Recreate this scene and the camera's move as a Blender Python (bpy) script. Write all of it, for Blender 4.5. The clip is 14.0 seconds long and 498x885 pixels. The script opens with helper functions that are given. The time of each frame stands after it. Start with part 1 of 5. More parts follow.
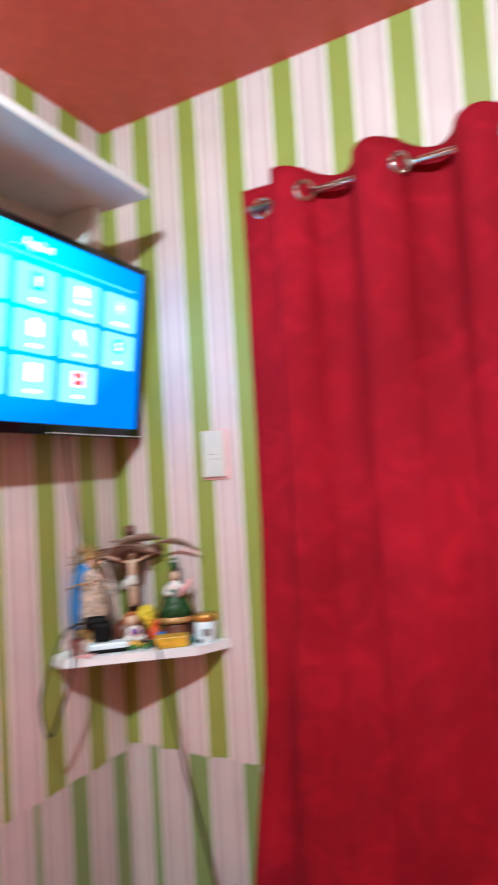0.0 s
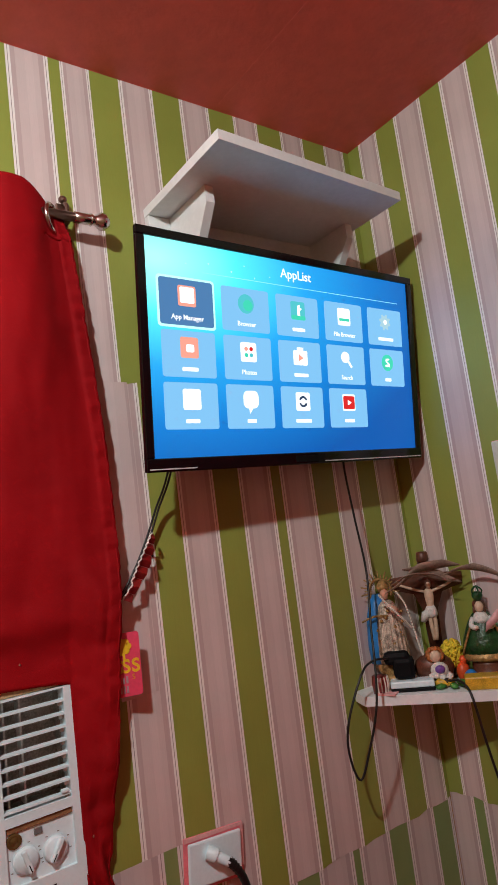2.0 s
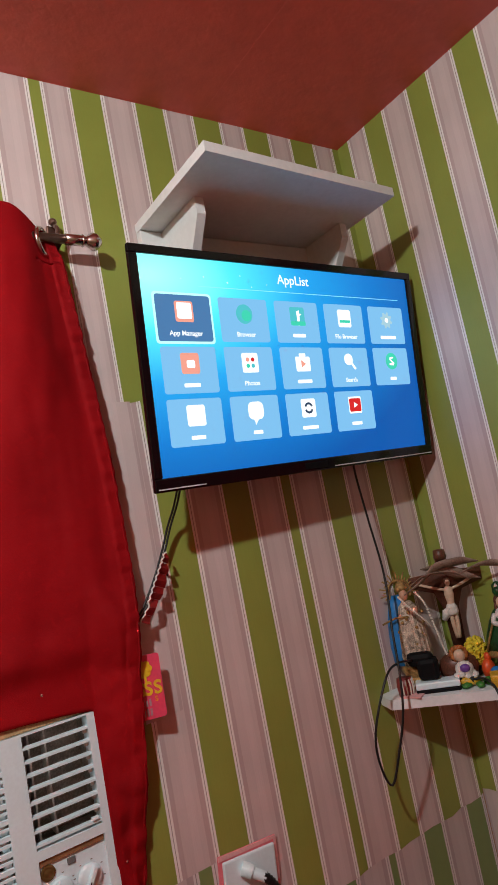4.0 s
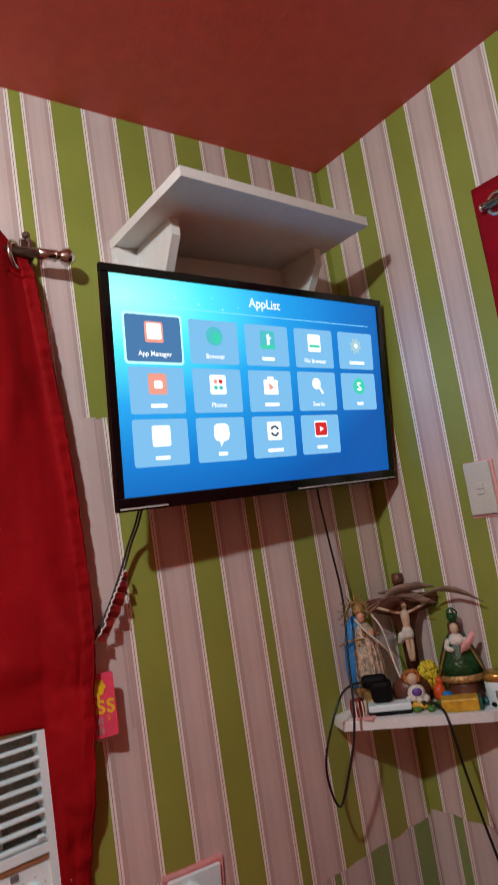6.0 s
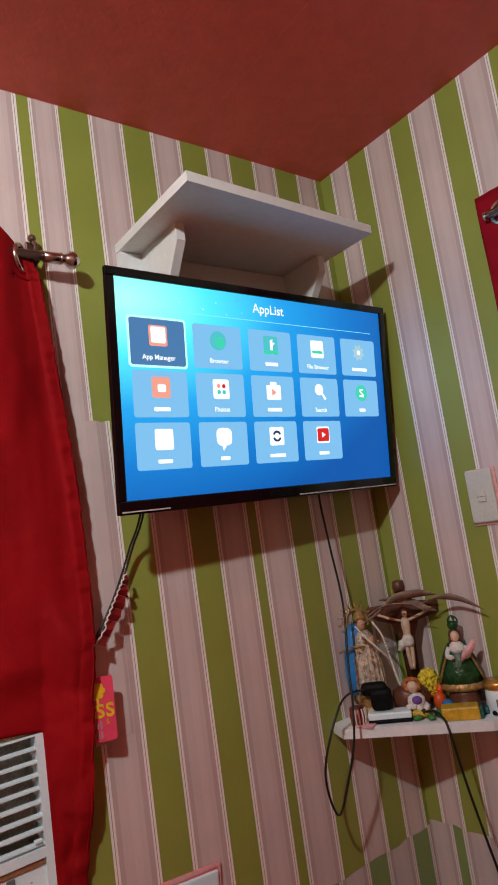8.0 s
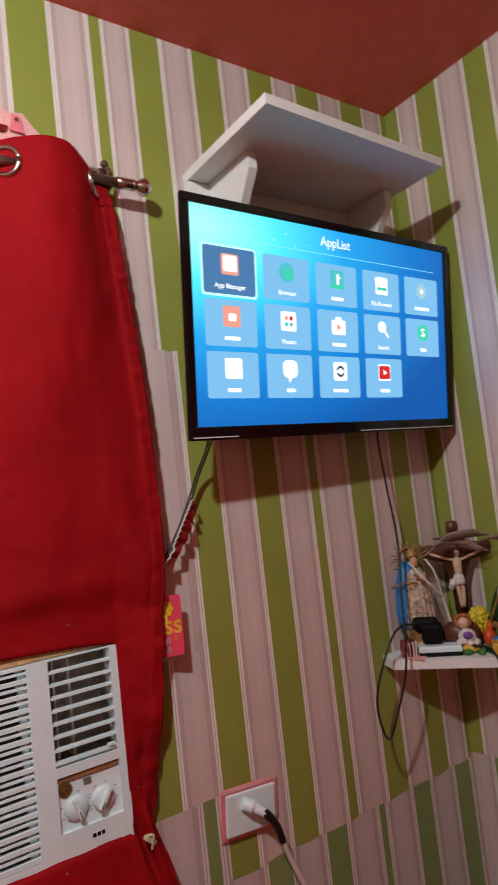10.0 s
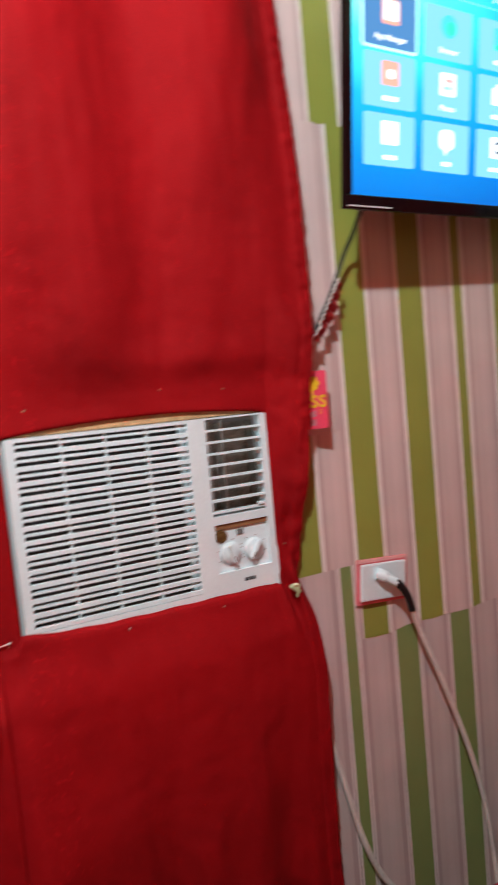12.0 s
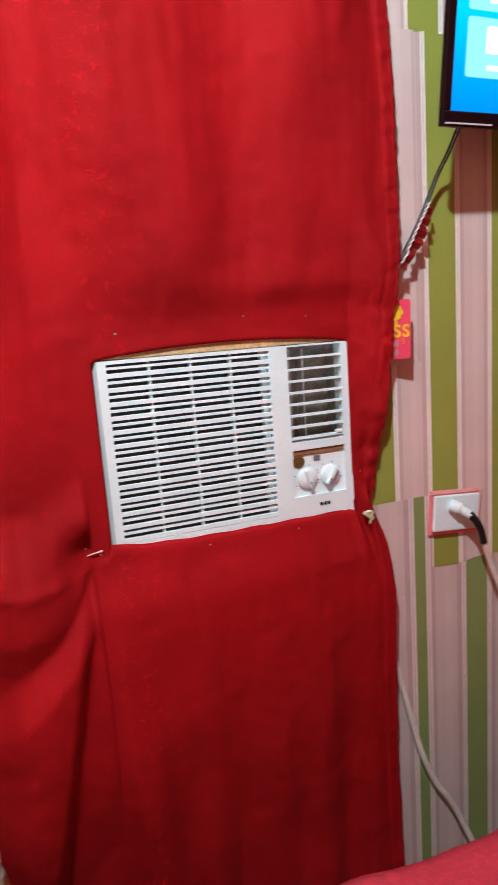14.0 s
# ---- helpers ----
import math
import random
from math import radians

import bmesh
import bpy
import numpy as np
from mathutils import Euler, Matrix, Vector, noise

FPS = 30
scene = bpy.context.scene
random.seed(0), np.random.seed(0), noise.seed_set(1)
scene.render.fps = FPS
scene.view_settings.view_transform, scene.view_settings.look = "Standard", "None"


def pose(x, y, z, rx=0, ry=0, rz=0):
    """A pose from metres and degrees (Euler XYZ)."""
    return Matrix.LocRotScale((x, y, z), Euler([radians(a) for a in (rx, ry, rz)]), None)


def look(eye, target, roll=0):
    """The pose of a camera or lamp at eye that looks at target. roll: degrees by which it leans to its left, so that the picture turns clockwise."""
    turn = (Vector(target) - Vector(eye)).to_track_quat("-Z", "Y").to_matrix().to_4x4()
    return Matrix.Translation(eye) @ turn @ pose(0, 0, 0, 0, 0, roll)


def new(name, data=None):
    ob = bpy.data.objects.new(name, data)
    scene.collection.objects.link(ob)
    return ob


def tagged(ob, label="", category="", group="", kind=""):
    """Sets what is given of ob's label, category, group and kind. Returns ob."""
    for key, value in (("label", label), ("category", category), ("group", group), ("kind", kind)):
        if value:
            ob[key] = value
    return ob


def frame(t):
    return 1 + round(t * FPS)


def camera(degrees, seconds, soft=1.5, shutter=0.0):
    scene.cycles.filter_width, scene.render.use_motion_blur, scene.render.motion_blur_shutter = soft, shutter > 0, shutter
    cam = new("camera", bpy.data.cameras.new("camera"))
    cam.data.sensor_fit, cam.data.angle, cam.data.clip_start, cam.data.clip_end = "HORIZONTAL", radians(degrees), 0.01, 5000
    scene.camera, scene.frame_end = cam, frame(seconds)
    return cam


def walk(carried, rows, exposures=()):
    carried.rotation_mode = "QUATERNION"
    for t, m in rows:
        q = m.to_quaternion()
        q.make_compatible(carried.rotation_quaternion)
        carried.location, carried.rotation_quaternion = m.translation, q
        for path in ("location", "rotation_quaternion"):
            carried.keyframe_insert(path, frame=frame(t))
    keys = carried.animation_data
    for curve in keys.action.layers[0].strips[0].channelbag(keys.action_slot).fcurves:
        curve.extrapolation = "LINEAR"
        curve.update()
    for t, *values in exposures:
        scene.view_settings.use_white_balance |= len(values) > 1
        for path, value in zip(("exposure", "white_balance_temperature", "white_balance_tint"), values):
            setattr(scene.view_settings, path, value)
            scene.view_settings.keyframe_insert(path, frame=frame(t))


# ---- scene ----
cam = camera(42.5, 14.0, shutter=0.8)
PATH = [
    (0, (-1.33, -1.15, 1.476), (0.415, -0.18, 1.588), -3.3),
    (0.2, (-1.342, -1.143, 1.463), (0.317, -0.033, 1.585), -2.67),
    (0.3, (-1.346, -1.137, 1.461), (0.286, 0.013, 1.58), -2.72),
    (0.5, (-1.331, -1.123, 1.467), (0.242, 0.108, 1.576), -3.7),
    (0.8, (-1.337, -1.117, 1.481), (0.147, 0.221, 1.567), -4.79),
    (1, (-1.327, -1.102, 1.483), (0.057, 0.337, 1.599), -7.0),
    (1.2, (-1.321, -1.098, 1.493), (-0.016, 0.413, 1.617), -7.9),
    (1.5, (-1.263, -1.096, 1.481), (-0.053, 0.485, 1.67), -9.1),
    (2, (-1.246, -1.111, 1.478), (-0.092, 0.501, 1.744), -7.4),
    (4.5, (-1.232, -1.109, 1.517), (-0.103, 0.524, 1.765), -11.6),
    (5, (-1.228, -1.111, 1.522), (-0.096, 0.522, 1.747), -11.3),
    (5.5, (-1.214, -1.117, 1.543), (-0.027, 0.481, 1.731), -7.6),
    (6, (-1.221, -1.138, 1.544), (-0.03, 0.449, 1.79), -8.9),
    (6.5, (-1.219, -1.134, 1.546), (-0.044, 0.453, 1.862), -9.1),
    (7, (-1.214, -1.135, 1.542), (-0.057, 0.464, 1.864), -8.9),
    (9.5, (-1.282, -1.106, 1.52), (-0.029, 0.446, 1.667), -6.7),
    (10, (-1.302, -1.09, 1.493), (-0.173, 0.553, 1.651), -6.5),
    (10.2, (-1.306, -1.093, 1.492), (-0.174, 0.547, 1.663), -5.6),
    (10.5, (-1.318, -1.098, 1.459), (-0.137, 0.508, 1.62), -6.0),
    (10.8, (-1.349, -1.082, 1.425), (-0.198, 0.553, 1.439), -7.05),
    (11, (-1.351, -1.067, 1.406), (-0.245, 0.598, 1.369), -5.9),
    (11.3, (-1.378, -1.05, 1.376), (-0.303, 0.634, 1.295), -5.73),
    (11.5, (-1.387, -1.063, 1.323), (-0.391, 0.668, 1.221), -6.1),
    (11.7, (-1.403, -1.042, 1.318), (-0.433, 0.698, 1.132), -8.26),
    (12, (-1.428, -1.025, 1.302), (-0.538, 0.759, 1.144), -5.2),
    (12.2, (-1.448, -1.019, 1.294), (-0.601, 0.784, 1.11), -4.68),
    (12.5, (-1.459, -1.009, 1.281), (-0.676, 0.82, 1.085), -5.8),
    (13, (-1.47, -1.023, 1.281), (-0.709, 0.804, 0.992), -5.1),
    (13.5, (-1.489, -1.01, 1.288), (-0.825, 0.846, 0.948), -4.8),
    (14, (-1.46, -1.036, 1.305), (-0.784, 0.81, 0.941), -4.1),
]
walk(cam, [(t, look(eye, target, roll)) for t, eye, target, roll in PATH],
     [(0.0, 1.25, 5600, 2), (0.5, 0.90, 5600, 2), (1.0, 0.3, 6150, 8), (1.5, 0.05, 6500, 10), (7.0, -0.1, 6500, 10), (11.0, -0.05, 6500, 10),
      (12.0, 0.6, 6200, 7), (13.0, 0.90, 5900, 4), (14.0, 0.90, 5900, 4)])

# ---- light ----
world = bpy.data.worlds.new("night")
world.use_nodes = True
world.node_tree.nodes["Background"].inputs[0].default_value = (0.02, 0.025, 0.04, 1)
world.node_tree.nodes["Background"].inputs[1].default_value = 0.3
scene.world = world
BULB = (-1.55, -0.97, 2.395)
lamp_data = bpy.data.lights.new("bulb_light", "POINT")
lamp_data.energy, lamp_data.color, lamp_data.shadow_soft_size = 48, (0.92, 1.0, 0.985), 0.03
bulb_light = new("bulb_light", lamp_data)
bulb_light.location = BULB
disc_data = bpy.data.lights.new("diffuser_light", "AREA")
disc_data.shape, disc_data.size, disc_data.energy, disc_data.color = "DISK", 0.07, 4.5, (0.92, 1.0, 0.985)
diffuser_light = new("diffuser_light", disc_data)
diffuser_light.location = BULB


# ---- materials ----
def nodes_of(name):
    m = bpy.data.materials.new(name)
    m.use_nodes = True
    nt = m.node_tree
    return m, nt, nt.nodes["Principled BSDF"]


def rgba(c):
    return (c[0], c[1], c[2], 1)


def mat(name, color, rough=0.5, metal=0.0, vary=0.12, scale=20.0, bump=0.0, bscale=200.0, sheen=0.0, coat=0.0, spec=0.5):
    """A plain surface with two scales of variation in colour and a fine relief."""
    m, nt, p = nodes_of(name)
    tc = nt.nodes.new("ShaderNodeTexCoord")
    n1, n2 = nt.nodes.new("ShaderNodeTexNoise"), nt.nodes.new("ShaderNodeTexNoise")
    n1.inputs["Scale"].default_value, n1.inputs["Detail"].default_value = scale, 4
    n2.inputs["Scale"].default_value, n2.inputs["Detail"].default_value = scale * 9, 3
    add = nt.nodes.new("ShaderNodeMath")
    add.operation = "ADD"
    ramp = nt.nodes.new("ShaderNodeValToRGB")
    ramp.color_ramp.elements[0].position, ramp.color_ramp.elements[1].position = 0.65, 1.35 / 1.35
    ramp.color_ramp.elements[0].color = rgba([c * (1 - vary) for c in color])
    ramp.color_ramp.elements[1].color = rgba([min(1, c * (1 + vary)) for c in color])
    nt.links.new(tc.outputs["Object"], n1.inputs["Vector"])
    nt.links.new(tc.outputs["Object"], n2.inputs["Vector"])
    nt.links.new(n1.outputs["Fac"], add.inputs[0])
    nt.links.new(n2.outputs["Fac"], add.inputs[1])
    half = nt.nodes.new("ShaderNodeMath")
    half.operation = "MULTIPLY"
    half.inputs[1].default_value = 0.8
    nt.links.new(add.outputs[0], half.inputs[0])
    nt.links.new(half.outputs[0], ramp.inputs["Fac"])
    nt.links.new(ramp.outputs["Color"], p.inputs["Base Color"])
    p.inputs["Roughness"].default_value, p.inputs["Metallic"].default_value = rough, metal
    p.inputs["Sheen Weight"].default_value, p.inputs["Coat Weight"].default_value = sheen, coat
    p.inputs["Specular IOR Level"].default_value = spec
    if bump:
        n3, b = nt.nodes.new("ShaderNodeTexNoise"), nt.nodes.new("ShaderNodeBump")
        n3.inputs["Scale"].default_value, n3.inputs["Detail"].default_value = bscale, 3
        b.inputs["Strength"].default_value, b.inputs["Distance"].default_value = bump, 0.004
        nt.links.new(tc.outputs["Object"], n3.inputs["Vector"])
        nt.links.new(n3.outputs["Fac"], b.inputs["Height"])
        nt.links.new(b.outputs["Normal"], p.inputs["Normal"])
    return m


def glow(name, color, strength=1.0):
    m, nt, p = nodes_of(name)
    p.inputs["Base Color"].default_value = (0.01, 0.01, 0.012, 1)
    p.inputs["Roughness"].default_value, p.inputs["Specular IOR Level"].default_value = 0.25, 0.15
    p.inputs["Emission Color"].default_value, p.inputs["Emission Strength"].default_value = rgba(color), strength
    return m


def wallpaper_material(name, green, pink, mauve, white):
    """Printed stripes along U, one repeat to a unit, with a woven grain and faint blotches."""
    m, nt, p = nodes_of(name)
    tc, sep = nt.nodes.new("ShaderNodeTexCoord"), nt.nodes.new("ShaderNodeSeparateXYZ")
    fr, ramp = nt.nodes.new("ShaderNodeMath"), nt.nodes.new("ShaderNodeValToRGB")
    fr.operation = "FRACT"
    r = ramp.color_ramp
    r.interpolation = "CONSTANT"
    line = [c * 0.62 for c in mauve]
    stops = [(0.0, green), (0.46, white), (0.485, line), (0.494, white), (0.523, mauve), (0.58, pink), (0.70, [c * 1.05 for c in pink]),
             (0.80, pink), (0.875, mauve), (0.94, white), (0.962, line), (0.972, white)]
    while len(r.elements) < len(stops):
        r.elements.new(0.5)
    for e, (at, c) in zip(r.elements, stops):
        e.position = at
    for e, (at, c) in zip(r.elements, stops):
        e.color = rgba(c)
    nt.links.new(tc.outputs["UV"], sep.inputs[0])
    nt.links.new(sep.outputs["X"], fr.inputs[0])
    nt.links.new(fr.outputs[0], ramp.inputs["Fac"])
    n1, n2 = nt.nodes.new("ShaderNodeTexNoise"), nt.nodes.new("ShaderNodeTexNoise")
    mp = nt.nodes.new("ShaderNodeMapping")
    mp.inputs["Scale"].default_value = (900, 900, 25)
    n1.inputs["Scale"].default_value, n1.inputs["Detail"].default_value = 7.0, 5
    n2.inputs["Scale"].default_value, n2.inputs["Detail"].default_value = 1.0, 2
    nt.links.new(tc.outputs["Object"], n1.inputs["Vector"])
    nt.links.new(tc.outputs["Object"], mp.inputs["Vector"])
    nt.links.new(mp.outputs["Vector"], n2.inputs["Vector"])
    hsv, mr, mr2, mul = nt.nodes.new("ShaderNodeHueSaturation"), nt.nodes.new("ShaderNodeMapRange"), nt.nodes.new("ShaderNodeMapRange"), nt.nodes.new("ShaderNodeMath")
    mr.inputs["To Min"].default_value, mr.inputs["To Max"].default_value = 0.86, 1.14
    mr2.inputs["To Min"].default_value, mr2.inputs["To Max"].default_value = 0.94, 1.06
    mul.operation = "MULTIPLY"
    nt.links.new(n1.outputs["Fac"], mr.inputs["Value"])
    nt.links.new(n2.outputs["Fac"], mr2.inputs["Value"])
    nt.links.new(mr.outputs[0], mul.inputs[0])
    nt.links.new(mr2.outputs[0], mul.inputs[1])
    nt.links.new(mul.outputs[0], hsv.inputs["Value"])
    nt.links.new(ramp.outputs["Color"], hsv.inputs["Color"])
    nt.links.new(hsv.outputs["Color"], p.inputs["Base Color"])
    b, n3 = nt.nodes.new("ShaderNodeBump"), nt.nodes.new("ShaderNodeTexNoise")
    n3.inputs["Scale"].default_value = 14
    b.inputs["Strength"].default_value, b.inputs["Distance"].default_value = 0.25, 0.006
    addh = nt.nodes.new("ShaderNodeMath")
    addh.operation = "MULTIPLY_ADD"
    addh.inputs[1].default_value = 0.06
    nt.links.new(tc.outputs["Object"], n3.inputs["Vector"])
    nt.links.new(n2.outputs["Fac"], addh.inputs[0])
    nt.links.new(n3.outputs["Fac"], addh.inputs[2])
    nt.links.new(addh.outputs[0], b.inputs["Height"])
    nt.links.new(b.outputs["Normal"], p.inputs["Normal"])
    p.inputs["Roughness"].default_value, p.inputs["Specular IOR Level"].default_value = 0.42, 0.5
    return m


def fabric(name, color, motif_scale, motif, rough=0.75, worn=None, nap=False):
    """Heavy red cloth: weave, pressed floral motif in worn patches, large tonal drift."""
    m, nt, p = nodes_of(name)
    tc = nt.nodes.new("ShaderNodeTexCoord")
    big, mid, fine = (nt.nodes.new("ShaderNodeTexNoise") for _ in range(3))
    big.inputs["Scale"].default_value, big.inputs["Detail"].default_value = 3.0, 3
    mid.inputs["Scale"].default_value, mid.inputs["Detail"].default_value, mid.inputs["Distortion"].default_value = motif_scale, 5, 1.8
    fine.inputs["Scale"].default_value = 650
    for n in (big, mid, fine):
        nt.links.new(tc.outputs["Object"], n.inputs["Vector"])
    k1, k2, k3 = (nt.nodes.new("ShaderNodeMapRange") for _ in range(3))
    k1.inputs["From Min"].default_value, k1.inputs["From Max"].default_value = 0.3, 0.7
    k1.inputs["To Min"].default_value, k1.inputs["To Max"].default_value = 0.8, 1.2
    k2.inputs["From Min"].default_value, k2.inputs["From Max"].default_value = (0.46, 0.72) if nap else (0.60, 0.68)
    k2.inputs["To Min"].default_value, k2.inputs["To Max"].default_value = 1.0, 1.0 + motif
    k3.inputs["To Min"].default_value, k3.inputs["To Max"].default_value = 0.8, 1.2
    nt.links.new(big.outputs["Fac"], k1.inputs["Value"])
    nt.links.new(mid.outputs["Fac"], k2.inputs["Value"])
    nt.links.new(fine.outputs["Fac"], k3.inputs["Value"])
    m1, m2, hsv = nt.nodes.new("ShaderNodeMath"), nt.nodes.new("ShaderNodeMath"), nt.nodes.new("ShaderNodeHueSaturation")
    m1.operation = m2.operation = "MULTIPLY"
    nt.links.new(k1.outputs[0], m1.inputs[0])
    nt.links.new(k2.outputs[0], m1.inputs[1])
    if worn is not None:
        # rubbed print along one old ironing crease
        sx, off, ab, mk, nz, nk, mu, ad = (nt.nodes.new(k) for k in ("ShaderNodeSeparateXYZ", "ShaderNodeMath", "ShaderNodeMath", "ShaderNodeMapRange", "ShaderNodeTexNoise", "ShaderNodeMapRange", "ShaderNodeMath", "ShaderNodeMath"))
        nt.links.new(tc.outputs["Object"], sx.inputs[0])
        nt.links.new(sx.outputs["X"], off.inputs[0])
        off.operation, off.inputs[1].default_value = "SUBTRACT", worn
        ab.operation, mu.operation, ad.operation = "ABSOLUTE", "MULTIPLY", "ADD"
        nt.links.new(off.outputs[0], ab.inputs[0])
        nt.links.new(ab.outputs[0], mk.inputs["Value"])
        mk.inputs["From Min"].default_value, mk.inputs["From Max"].default_value = 0.055, 0.015
        nz.inputs["Scale"].default_value, nz.inputs["Detail"].default_value, nz.inputs["Distortion"].default_value = 85, 3, 0.8
        nt.links.new(tc.outputs["Object"], nz.inputs["Vector"])
        nt.links.new(nz.outputs["Fac"], nk.inputs["Value"])
        nk.inputs["From Min"].default_value, nk.inputs["From Max"].default_value, nk.inputs["To Max"].default_value = 0.58, 0.72, 0.45
        nt.links.new(mk.outputs[0], mu.inputs[0])
        nt.links.new(nk.outputs[0], mu.inputs[1])
        nt.links.new(k2.outputs[0], ad.inputs[0])
        nt.links.new(mu.outputs[0], ad.inputs[1])
        nt.links.new(ad.outputs[0], m1.inputs[1])
    nt.links.new(m1.outputs[0], m2.inputs[0])
    nt.links.new(k3.outputs[0], m2.inputs[1])
    nt.links.new(m2.outputs[0], hsv.inputs["Value"])
    hsv.inputs["Color"].default_value = rgba(color)
    nt.links.new(hsv.outputs["Color"], p.inputs["Base Color"])
    b = nt.nodes.new("ShaderNodeBump")
    b.inputs["Strength"].default_value, b.inputs["Distance"].default_value = 0.35, 0.003
    nt.links.new(m2.outputs[0], b.inputs["Height"])
    nt.links.new(b.outputs["Normal"], p.inputs["Normal"])
    p.inputs["Roughness"].default_value = rough
    p.inputs["Specular IOR Level"].default_value = 0.1
    p.inputs["Sheen Weight"].default_value, p.inputs["Sheen Roughness"].default_value = 0.0, 0.4
    p.inputs["Sheen Tint"].default_value = (1.0, 0.35, 0.4, 1)
    return m


